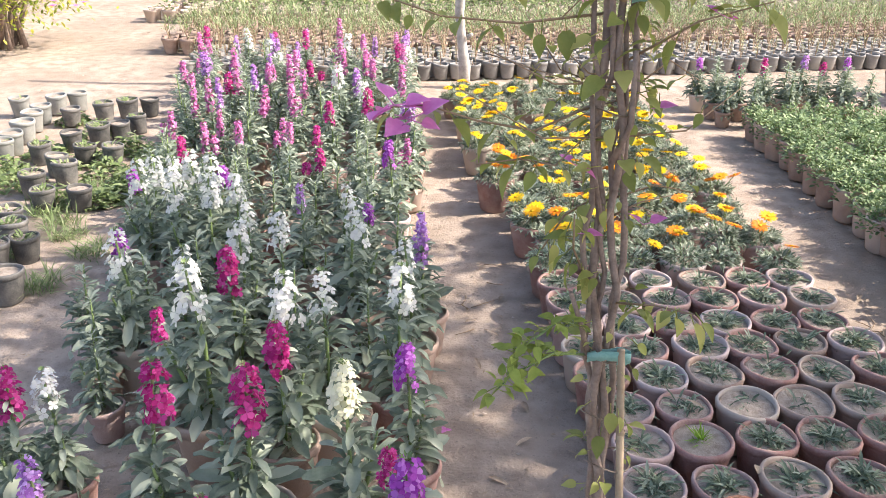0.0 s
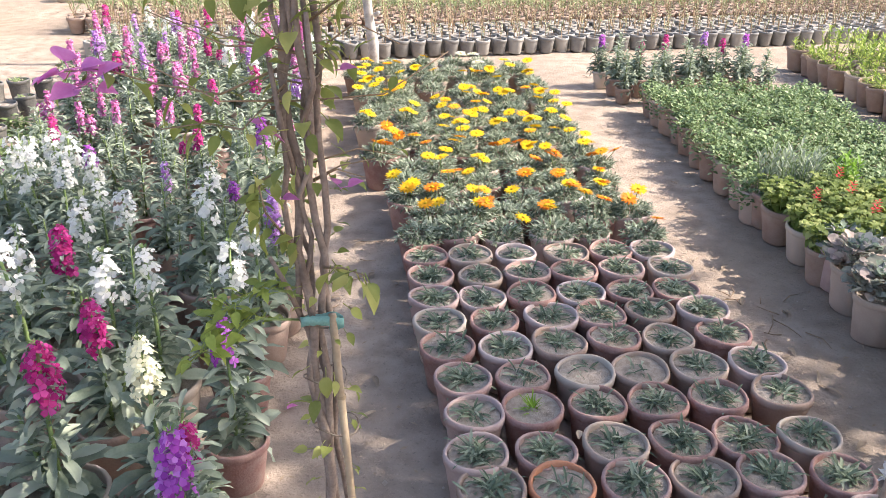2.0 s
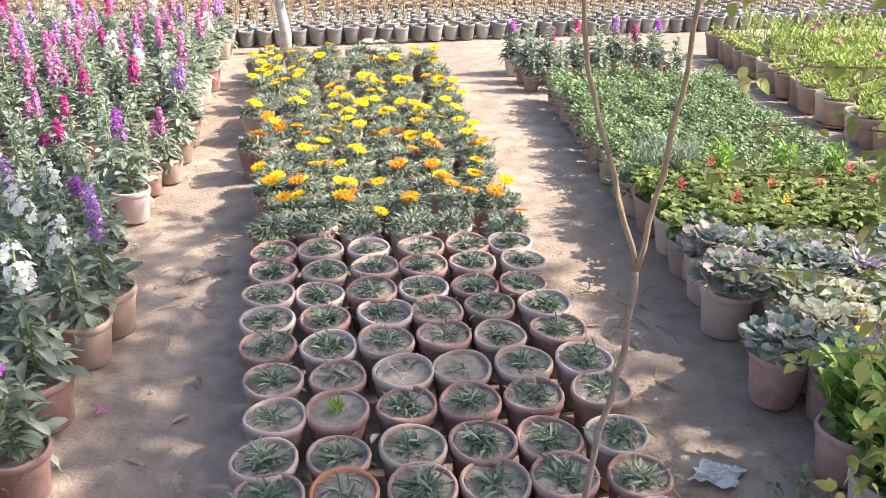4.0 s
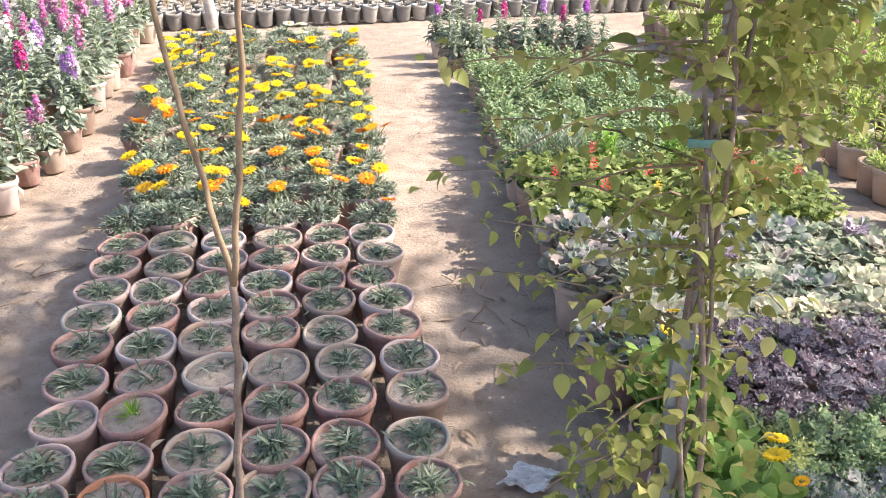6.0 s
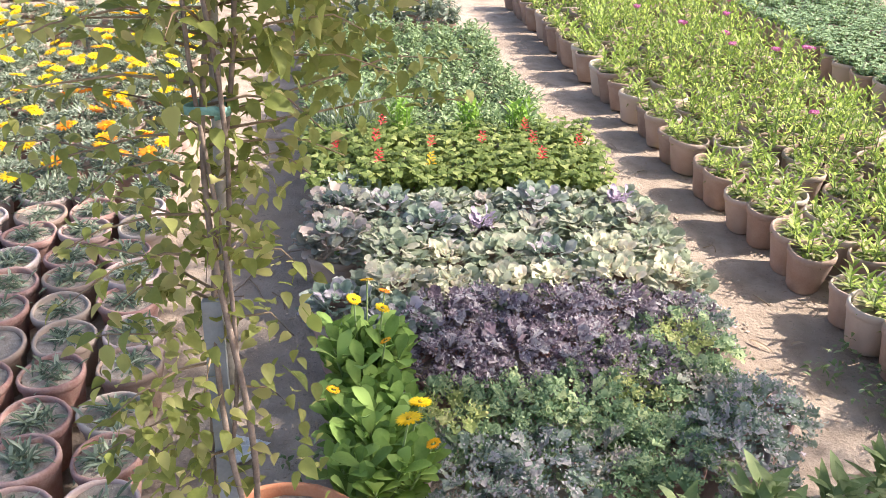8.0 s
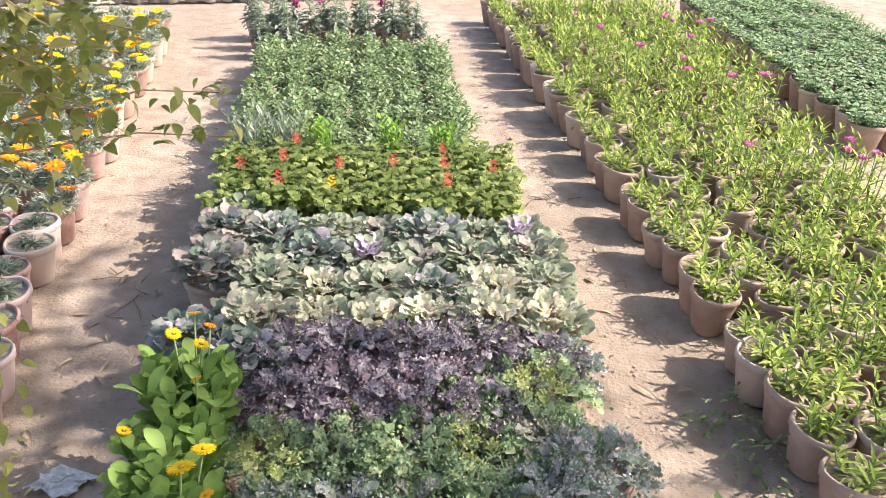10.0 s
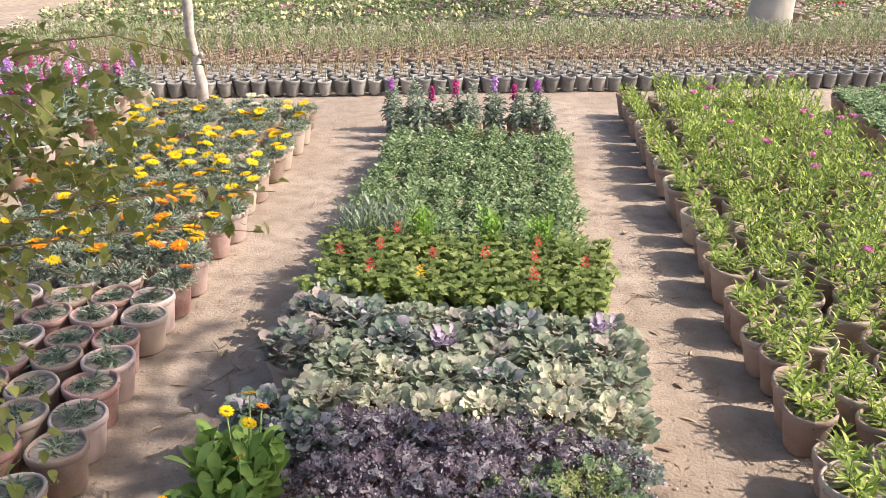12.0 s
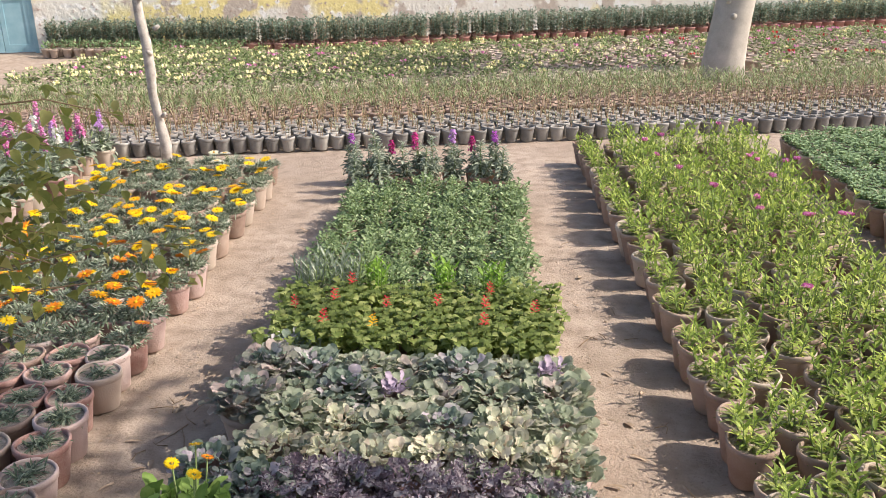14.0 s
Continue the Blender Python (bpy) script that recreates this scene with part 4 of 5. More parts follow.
def calendula(seed, heads, height=0.24):
    q = random.Random(seed)
    ob = potted("potted_calendula", "bright green pot marigold with yellow flower heads in a clay pot", "potted plant", "calendula pots", CLAY, 0.10, 0.17)
    g, s = Geo(), Geo()
    for k in range(22):
        a, rr = k * 2.4, 0.13 * math.sqrt((k + 0.3) / 22)
        top = ring(rr, a, 0.17 + height * q.uniform(0.55, 0.9))
        s.tube([ring(rr * 0.3, a, 0.14), top], [0.005, 0.003], 6, False)
        for i in range(15):
            t = (i + 0.4) / 15
            g.leaf(ring(rr * (0.3 + 0.7 * t), a, 0.15 + (top.z - 0.15) * t), away(i * 2.4 + k, q.uniform(0.6, 1.1) + 0.35 * t), q.uniform(0.06, 0.095), q.uniform(0.032, 0.044), "spoon", q.uniform(0.3, 0.9), 5, 0.25, turn=q.uniform(-0.4, 0.4))
    part("stem", s, STEM, ob)
    part("foliage", g, CALLEAF, ob)
    for k, (m, z, a, rr, r) in enumerate(heads):
        at = ring(rr, a, z)
        s = Geo()
        s.tube([(at.x * 0.5, at.y * 0.5, 0.2), at], [0.003, 0.0025], 5)
        part("stalk", s, STEM, ob)
        flower((m, r, 22), seed + k, ob, at, (-0.35, 0.1 * k))
    return ob


put(calendula(400, ((YELLOW, 0.465, 2.2, 0.05, 0.015), (YELLOW, 0.455, 0.2, 0.045, 0.016), (ORANGE, 0.46, 1.0, 0.1, 0.012), (YELLOW, 0.475, 1.5, 0.12, 0.014), (GOLD, 0.42, 5.2, 0.1, 0.010))), 2.385, 1.79)
put(calendula(401, ((GOLD, 0.40, 3.6, 0.09, 0.011),), 0.20), 2.38, 1.58)
put(calendula(402, ((YELLOW, 0.428, 0.52, 0.11, 0.023), (YELLOW, 0.443, -0.26, 0.066, 0.025), (GOLD, 0.395, 5.9, 0.125, 0.012)), 0.20), 2.40, 1.39)

broad, _ = leafy(410, "potted_broadleaf", "young plant with long smooth green leaves in a clay pot", WEED, 4, 0.10, 0.12, 0.034, "lance", 0.06, 4, group="broadleaf pots", bend=0.5, up=0.7, seg=4)
for x, y, s in ((3.08, 1.18, 1.0), (3.26, 1.22, 1.05), (3.45, 1.24, 0.95), (3.62, 1.3, 1.0)):
    put(broad, x, y, 0, rnd.uniform(0, 360), s)


# ---- sweet williams ----
def dianthus(seed, head, height, stems):
    q = random.Random(seed)
    ob, tops = leafy(seed, "potted_sweet_william", "yellow-green sweet william with %s in a clay pot" % ("a pink flower head" if head else "no open flowers"), DIANLEAF, stems + 4, height, 0.062, 0.0135, "lance", 0.105, 7, group="sweet william pots", bend=0.6, up=0.3, ph=0.165, r=0.093, steep=0.9)
    g = Geo()
    for k in range(22):
        g.leaf(ring(0.012, k * 2.4, 0.15), away(k * 2.4, q.uniform(0.1, 0.9)), q.uniform(0.05, 0.10), 0.017, "lance", q.uniform(0.4, 1.3), 4, 0.25)
    part("basal_leaves", g, DIANLOW, ob, "dusty grey-green lower leaves")
    for k in range(head):
        g = Geo()
        for i in range(12):
            a, rr = i * 2.4, 0.018 * math.sqrt((i + 0.3) / 12)
            spike(g, tops[k] + ring(rr, a, 0.012), tops[k] + ring(rr, a, 0.013), 0.001, q, 2, 0.008)
        part("flower_head", g, PINK, ob)
    return ob


dians = [dianthus(430 + k, h, z, s) for k, (h, z, s) in enumerate(((0, 0.09, 1), (0, 0.15, 3), (0, 0.05, -1), (1, 0.20, 2), (0, 0.19, 2), (0, 0.12, 3), (0, 0.07, 0), (2, 0.24, 2)))]
for j in range(31):
    y = 1.58 + 0.183 * j
    left, right = 4.13 - 0.058 * (y - 2), 5.06 + 0.004 * (y - 2)
    cols = 6
    for i in range(cols):
        x = left + (right - left) * i / (cols - 1)
        k = rnd.choice((0, 1, 5, 6, 2, 0, 6, 4) if y < 3.4 else (1, 4, 4, 5, 1, 0, 5, 4, 6, 1, 3))
        if i == 0:
            k = (2, 6, 0, 6, 2, 0)[j % 6]
        if i >= cols - 2 and j in (9, 16, 22):
            k = 7
        put(dians[k], x + (rnd.uniform(-0.05, 0.05) if 0 < i else rnd.uniform(-0.015, 0.015)), y + rnd.uniform(-0.045, 0.045), 0, rnd.uniform(0, 360), rnd.uniform(0.94, 1.08) * (1.0 if y < 4.6 else 1.1), rnd.uniform(-4, 4))


# ---- the bed beyond ----
ferny = [leafy(450 + k, "potted_bedding_plant", "low dark-green bedding plant in a clay pot", FERNLEAF, 18, 0.06, 0.042, 0.024, "round", 0.12, 4, group="bedding plant pots", up=0.4)[0] for k in range(3)]
for j in range(16):
    y = 4.25 + 0.205 * j
    for i in range(6):
        put(rnd.choice(ferny), 5.59 + 0.215 * i + rnd.uniform(-0.02, 0.02), y + 0.07 * i + rnd.uniform(-0.02, 0.02), 0, rnd.uniform(0, 360), rnd.uniform(0.95, 1.08))

PALE_AT = ((-3.05, 5.76), (-2.81, 5.58), (-2.82, 5.85), (-2.71, 5.95), (-2.78, 5.38), (-2.67, 4.88), (-2.65, 4.73), (-2.71, 5.12), (-2.72, 4.67), (-3.02, 5.12))
BLACK_AT = ((-2.58, 5.54), (-2.40, 5.67), (-2.26, 5.76), (-2.13, 5.84), (-2.05, 5.39), (-2.20, 5.10), (-2.32, 4.97), (-1.96, 4.72), (-2.40, 4.70), (-2.21, 4.50), (-2.18, 4.15), (-2.02, 3.94), (-1.84, 3.97), (-2.08, 4.34), (-2.13, 4.70), (-2.10, 5.20), (-2.05, 3.64), (-1.81, 3.32), (-1.70, 2.93), (-1.91, 3.21), (-1.93, 3.45))


# ---- pots beside the stocks ----
def plastic_pot(seed, mat, words, weed):
    q = random.Random(seed)
    ob = potted("plastic_pot", words, "pot", "plastic pots", mat, 0.085, 0.16, 0.72, 0.02, 20)
    if weed:
        g = Geo()
        for k in range(weed):
            a = q.uniform(0, 6.3)
            g.leaf(ring(q.uniform(0, 0.05), a, 0.14), away(a + q.gauss(0, 0.7), q.uniform(0.3, 1.3)), q.uniform(0.035, 0.07), 0.014, "lance", 0.7, 3, 0.2)
        part("weed", g, WEED, ob, "sparse green weeds")
    return ob


pales = [plastic_pot(500, PALEPOT, "empty dusty grey plastic pot on bare soil", 0), plastic_pot(501, PALEPOT, "dusty grey plastic pot with a few weeds", 6)]
blacks = [plastic_pot(502, BLACKPOT, "black plastic pot with soil only", 0), plastic_pot(503, BLACKPOT, "black plastic pot with sparse green weeds", 16), plastic_pot(504, BLACKPOT, "black plastic pot with a small green plant", 30)]
for x, y in PALE_AT:
    put(rnd.choice(pales), x, y, 0, rnd.uniform(0, 360), rnd.uniform(0.82, 0.95), rnd.uniform(-3, 3))
for k, (x, y) in enumerate(BLACK_AT):
    put(blacks[k % 3], x, y, 0, rnd.uniform(0, 360), rnd.uniform(0.78, 0.92), rnd.uniform(-6, 6))


def weed_patch(name, label, mat, x, y, r, n, L, W, seed, low=0.5):
    q = random.Random(seed)
    g = Geo()
    for k in range(n):
        a = q.uniform(0, 6.3)
        if name == "grass_tuft":
            g.leaf(ring(r * math.sqrt(q.random()), a, 0), away(q.uniform(0, 6.3), q.uniform(low, 1.45)), L * q.uniform(0.5, 1.2), W, "lance", 0.8, 3, 0.2)
            continue
        rr = r * math.sqrt(q.random())
        g.leaf(ring(rr, a, q.uniform(0, 0.13) * (1.1 - rr / r)), away(q.uniform(0, 6.3), q.uniform(-0.2, 1.0)), L * q.uniform(0.4, 0.8), W * q.uniform(0.9, 1.7), "ovate", 0.8, 3, 0.2, turn=q.uniform(-0.5, 0.5))
    ob = tagged(part(name, g, mat), label, "weeds", kind="stuff")
    ob.location = (x, y, 0)


for k, (x, y, r) in enumerate(((-1.72, 4.35, 0.14), (-1.78, 4.05, 0.10), (-1.6, 5.2, 0.12), (-2.9, 4.4, 0.16), (-2.2, 3.55, 0.14), (-1.66, 4.6, 0.12), (-2.1, 4.75, 0.12), (-2.5, 4.5, 0.1), (-1.95, 5.0, 0.12), (-1.7, 4.18, 0.1), (-2.6, 5.6, 0.1), (-2.35, 4.3, 0.14), (-1.9, 4.5, 0.14), (-2.3, 5.3, 0.12), (-2.0, 4.05, 0.12), (-1.75, 4.85, 0.12), (-2.45, 4.85, 0.12))):
    weed_patch("weed_clump", "leafy green weeds growing between plastic pots", WEED, x, y, r * 1.15, 200, 0.08, 0.018, 520 + k)
for k, (x, y) in enumerate(((-1.75, 3.6), (-1.95, 3.35), (-1.62, 3.05), (-2.0, 3.9), (-1.85, 3.75), (-1.9, 4.2), (-1.55, 3.4))):
    weed_patch("grass_tuft", "tuft of fresh green grass on bare soil", GRASSLEAF if k == 0 else WEED, x, y, 0.09, 120, 0.12, 0.006, 540 + k, 0.7)
for k, (x, y) in enumerate(((2.21, 1.72), (2.12, 1.42), (3.88, 1.99), (4.03, 1.95), (4.06, 1.86), (4.02, 2.1), (3.98, 1.66), (3.94, 1.82))):
    weed_patch("weed_clump", "small dark weeds at the foot of the pots", WEED, x, y, 0.06, 26, 0.045, 0.010, 560 + k)


# ---- far beds: rows run aslant, straight on the far left ----
def far_row(u, v):
    return u, v + (0.212 + 0.021 * (v - 7.15)) * max(0.0, u + 0.5)


def sapling_pot(seed):
    q = random.Random(seed)
    ob = potted("potted_sapling", "grey plastic pot with a thin leafless seedling stem", "potted plant", "sapling pots", GREYPOT, 0.070, 0.135, 0.74, 0.02, 16)
    s, g = Geo(), Geo()
    for k in range(2):
        a = q.uniform(0, 6.3)
        h = q.uniform(0.10, 0.2)
        s.tube([ring(0.01, a, 0.11), ring(0.025, a, 0.125 + h)], [0.003, 0.0018], 4, False)
        for i in range(7):
            g.blade(ring(0.012 + 0.012 * i / 6, a, 0.17 + h * i / 7), away(q.uniform(0, 6.3), 0.5), 0.035, 0.009, 0.4)
    part("stem", s, DRYSTEM, ob)
    part("leaves", g, GRASSLEAF, ob)
    return ob


saplings = [sapling_pot(580 + k) for k in range(4)]
for row in range(2):
    n = 92 if row == 0 else 70
    for k in range(n):
        u = -2.25 + 0.147 * k + 0.07 * row
        x, y = far_row(u, 7.15 + 0.145 * row)
        put(rnd.choice(saplings), x, y + rnd.uniform(-0.02, 0.02), 0, rnd.uniform(0, 360), rnd.uniform(0.94, 1.06), rnd.uniform(-3, 3))


def field(name, label, v0, v1, rows, u0, u1, step, pot, leaf, kind, seed):
    """Many rows of far pots with their plants: pots and plants as two joined parts."""
    q = random.Random(seed)
    ob = thing(name, label, "potted plants")
    ob["kind"] = "stuff"
    pots, soil, leaves, stems, petals = Geo(), Geo(), Geo(), Geo(), [Geo() for _ in range(3)]
    for r in range(rows):
        v = v0 + (v1 - v0) * r / max(1, rows - 1)
        u = u0 + q.uniform(0, step)
        while u < u1:
            x, y = far_row(u + q.uniform(-0.02, 0.02), v + q.uniform(-0.025, 0.025))
            if kind != "hedge" and abs(x - 6.05) < 0.5 and 10.85 < y < 12.6:
                u += step
                continue
            h, rad = {"hedge": (0.2, 0.118), "sapling": (0.135, 0.068)}.get(kind, (0.15, 0.085))
            pots.lathe([(rad * 0.68, 0), (rad * 0.93, h - 0.03), (rad, h - 0.025), (rad, h), (rad - 0.012, h), (rad - 0.014, h - 0.03)], 10, at=(x, y, 0))
            low = 0.007 if kind == "sapling" else 0.02
            soil.lathe([(rad - 0.011, h - low), (0.002, h - low + 0.003)], 8, at=(x, y, 0))
            c = Vector((x, y, h - 0.02))
            if kind == "sapling":
                a = q.uniform(0, 6.3)
                H = q.uniform(0.12, 0.27)
                stems.tube([c, c + ring(0.02, a, H)], [0.0045, 0.003], 3, False)
                stems.tube([c, c + ring(0.03, a + 2, H * 0.7)], [0.0045, 0.003], 3, False)
                stems.tube([c, c + ring(0.04, a + 4, H * 0.85)], [0.0045, 0.003], 3, False)
                for i in range(11):
                    leaves.blade(c + ring(q.uniform(0.0, 0.045), q.uniform(0, 6.3), H * (0.3 + 0.08 * i)), away(q.uniform(0, 6.3), 0.5), 0.045, 0.010, 0.4)
            elif kind == "grass":
                for i in range(3):
                    a = q.uniform(0, 6.3)
                    stems.tube([c, c + ring(0.04, a, 0.14)], [0.004, 0.003], 3, False)
                for i in range(44):
                    a = q.uniform(0, 6.3)
                    leaves.blade(c + ring(q.uniform(0, 0.09), a, q.uniform(0.06, 0.18)), away(a, q.uniform(0.4, 1.4)), q.uniform(0.05, 0.09), 0.009, 0.5)
            elif kind == "primrose":
                odds = (0.2, 0.15, 0.6, 0.97, 0.95, 0.2, 0.85, 0.97, 0.95, 0.4, 0.97, 0.97, 0.95, 0.5, 0.95, 0.95, 0.97, 0.95, 0.6, 0.4)[r]
                if x > 2.5:
                    odds *= 0.55 + 0.4 * noise.noise(Vector((0.8 * x, v, 3)))
                if q.random() < odds:
                    for i in range(38):
                        a = q.uniform(0, 6.3)
                        leaves.blade(c + ring(0.095 * math.sqrt(q.random()), a, q.uniform(0.0, 0.10)), away(a + q.gauss(0, 0.5), q.uniform(0.0, 1.2)), q.uniform(0.04, 0.08), 0.032, 0.6, q.uniform(-0.6, 0.6))
                    if q.random() < (0.5 if v < 13.6 else 0.15):
                        t = 0 if q.random() < 0.9 else 1
                        if x > 4.5 and q.random() < 0.45:
                            t = 1 if q.random() < 0.75 else 2
                        for i in range(q.randrange(2, 7)):
                            o = ring(0.08 * math.sqrt(q.random()), q.uniform(0, 6.3), 0.13)
                            spike(petals[t], c + o, c + o + Vector((0, 0, 0.006)), 0.006, q, 2, 0.016)
                else:
                    for i in range(q.randrange(0, 5)):
                        a = q.uniform(0, 6.3)
                        leaves.blade(c + ring(0.02, a), away(a, q.uniform(0.3, 1.3)), q.uniform(0.04, 0.08), 0.016, 0.6)
            elif kind == "low":
                for i in range(40):
                    a = q.uniform(0, 6.3)
                    leaves.blade(c + ring(0.10 * math.sqrt(q.random()), a, q.uniform(0.02, 0.14)), away(a, q.uniform(0.2, 1.3)), q.uniform(0.05, 0.09), 0.028, 0.5, q.uniform(-0.6, 0.6))
            else:
                for s in range(9):
                    a = q.uniform(0, 6.3)
                    H = q.uniform(0.30, 0.45)
                    b = c + ring(0.10 * math.sqrt(q.random()), a)
                    stems.tube([b, b + ring(0.02, a, H)], [0.005, 0.004], 3, False)
                    for i in range(22):
                        leaves.blade(b + ring(0.02 * i / 22, a, 0.05 + (H - 0.05) * i / 22), away(i * 2.4 + s, q.uniform(0.2, 1.2)), q.uniform(0.06, 0.10), 0.030, 0.6, q.uniform(-0.6, 0.6))
            u += step * q.uniform(0.95, 1.06)
    part("pots", pots, pot, ob)
    part("soil_rows", soil, DARKSOIL if kind == "grass" else POTSOIL, ob)
    part("leaves", leaves, leaf, ob)
    if stems.v:
        part("stem", stems, DRYSTEM, ob)
    for g, m in zip(petals, (PRIMROSE, PINK, RED)):
        if g.v:
            part("flowers", g, m, ob)
    return ob


field("sapling_field", "rows of grey plastic pots with thin young saplings", 7.44, 7.9, 4, -2.3, 11.5, 0.147, FIELDPOT, GRASSLEAF, "sapling", 601)
field("grassy_field", "rows of brown pots with grassy green seedlings", 8.12, 9.45, 9, -2.8, 12.5, 0.165, CLAY_PALE, GRASSLEAF, "grass", 602)
field("primrose_field", "rows of clay pots with pale yellow and pink primroses", 9.9, 14.3, 20, -3.6, 13.5, 0.215, CLAY_PALE, PRIMLEAF, "primrose", 603)
field("low_seedling_rows", "two dense rows of low green seedlings before a taller row", 14.52, 14.75, 2, -5.2, -1.6, 0.2, CLAY_PALE, FERNLEAF, "low", 604)
field("potted_hedge", "dense row of tall dark-green plants in red pots along a wall", 14.95, 15.5, 3, -5.3, 13.5, 0.247, REDPOT, HEDGELEAF, "hedge", 605)


# ---- bush by the far path ----
def bush():
    ob = thing("bougainvillea_bush", "large yellow-green bougainvillea bush with a few magenta bracts", "bush", at=(-4.55, 8.25, 0))
    q = random.Random(610)
    w, g = Geo(), Geo()
    for k in range(20):
        a = k * 2.4
        e = ring(q.uniform(0.35, 0.95), a, q.uniform(0.42, 1.4))
        w.tube([ring(q.uniform(0.05, 0.3), a), ring(q.uniform(0.15, 0.4), a, 0.35), e], [0.03, 0.022, 0.008], 7)
        for i in range(230):
            p = e + Vector((q.gauss(0, 0.22), q.gauss(0, 0.22), q.gauss(0, 0.25)))
            if p.z > 0.22:
                g.leaf(p, away(q.uniform(0, 6.3), q.uniform(-0.7, 0.6)), q.uniform(0.045, 0.07), 0.034, "ovate", 0.5, 2, 0.2)
    for i in range(2600):
        p = ring(1.0 * math.sqrt(q.random()), q.uniform(0, 6.3), q.uniform(0.38, 1.0))
        g.leaf(p, away(q.uniform(0, 6.3), q.uniform(-0.7, 0.6)), q.uniform(0.045, 0.07), 0.034, "ovate", 0.5, 2, 0.2)
    part("stem", w, BARK, ob)
    part("foliage", g, BUSHLEAF, ob)
    g = Geo()
    for k in range(9):
        c = Vector((q.uniform(0.45, 0.9), q.uniform(-0.5, 0.3), q.uniform(0.4, 1.0)))
        for i in range(6):
            g.leaf(c, away(i * 1.05, 0.5), 0.05, 0.04, "ovate", 0.3, 2, 0.2)
    part("bracts", g, BRACT, ob)


bush()


# ---- climbers beside the walk ----
def leaf_mesh(L, W, seed, bend=0.7, kind="heart"):
    q = random.Random(seed)
    g = Geo()
    g.leaf((0, 0, 0), (0, 1, 0.02), L, W, kind, bend, 6, 0.3, 0.0, q)
    g.tube([(0, -0.018, 0.004), (0, 0.001, 0)], 0.0009, 4)
    return g.mesh("leaf", VINELEAF)


def set_leaf(me, parent, p, way, roll, size):
    ob = part("leaf", me, None, parent)
    q = Vector(way).normalized().to_track_quat("Y", "Z").to_matrix().to_4x4()
    ob.matrix_basis = Matrix.Translation(p) @ q @ Matrix.Rotation(roll, 4, "Y") @ Matrix.Scale(size, 4) @ Matrix.Translation((0, 0.018, 0))
    return ob


def twig(g, pts, r0, r1, seg=6):
    g.tube(pts, [r0 + (r1 - r0) * i / (len(pts) - 1) for i in range(len(pts))], seg)


def along(pts, t):
    n = len(pts) - 1
    k = min(n - 1, int(t * n))
    return pts[k].lerp(pts[k + 1], t * n - k)


def ribbon(g, c, rx, ry, h, q):
    """A flat strip of cloth wound once and a half, with a loose end."""
    b, n = len(g.v), 40
    for k in range(n + 1):
        a = 2 * math.pi * 1.4 * k / n - 1.2
        s = 1 + 0.05 * k / n + q.uniform(-0.02, 0.02)
        p = c + Vector((rx * s * math.cos(a), ry * s * math.sin(a), 0.004 * math.sin(a * 1.7) + 0.003 * k / n))
        hh = h * 0.5 * q.uniform(0.7, 1.1)
        o = Vector((math.cos(a), math.sin(a), 0)) * 0.001
        g.v += [p + Vector((0, 0, -hh)), p + Vector((0, 0, hh)), p + o + Vector((0, 0, hh)), p + o + Vector((0, 0, -hh))]
    for k in range(n):
        i = b + 4 * k
        for e in range(4):
            g.f.append((i + e, i + (e + 1) % 4, i + 4 + (e + 1) % 4, i + 4 + e))


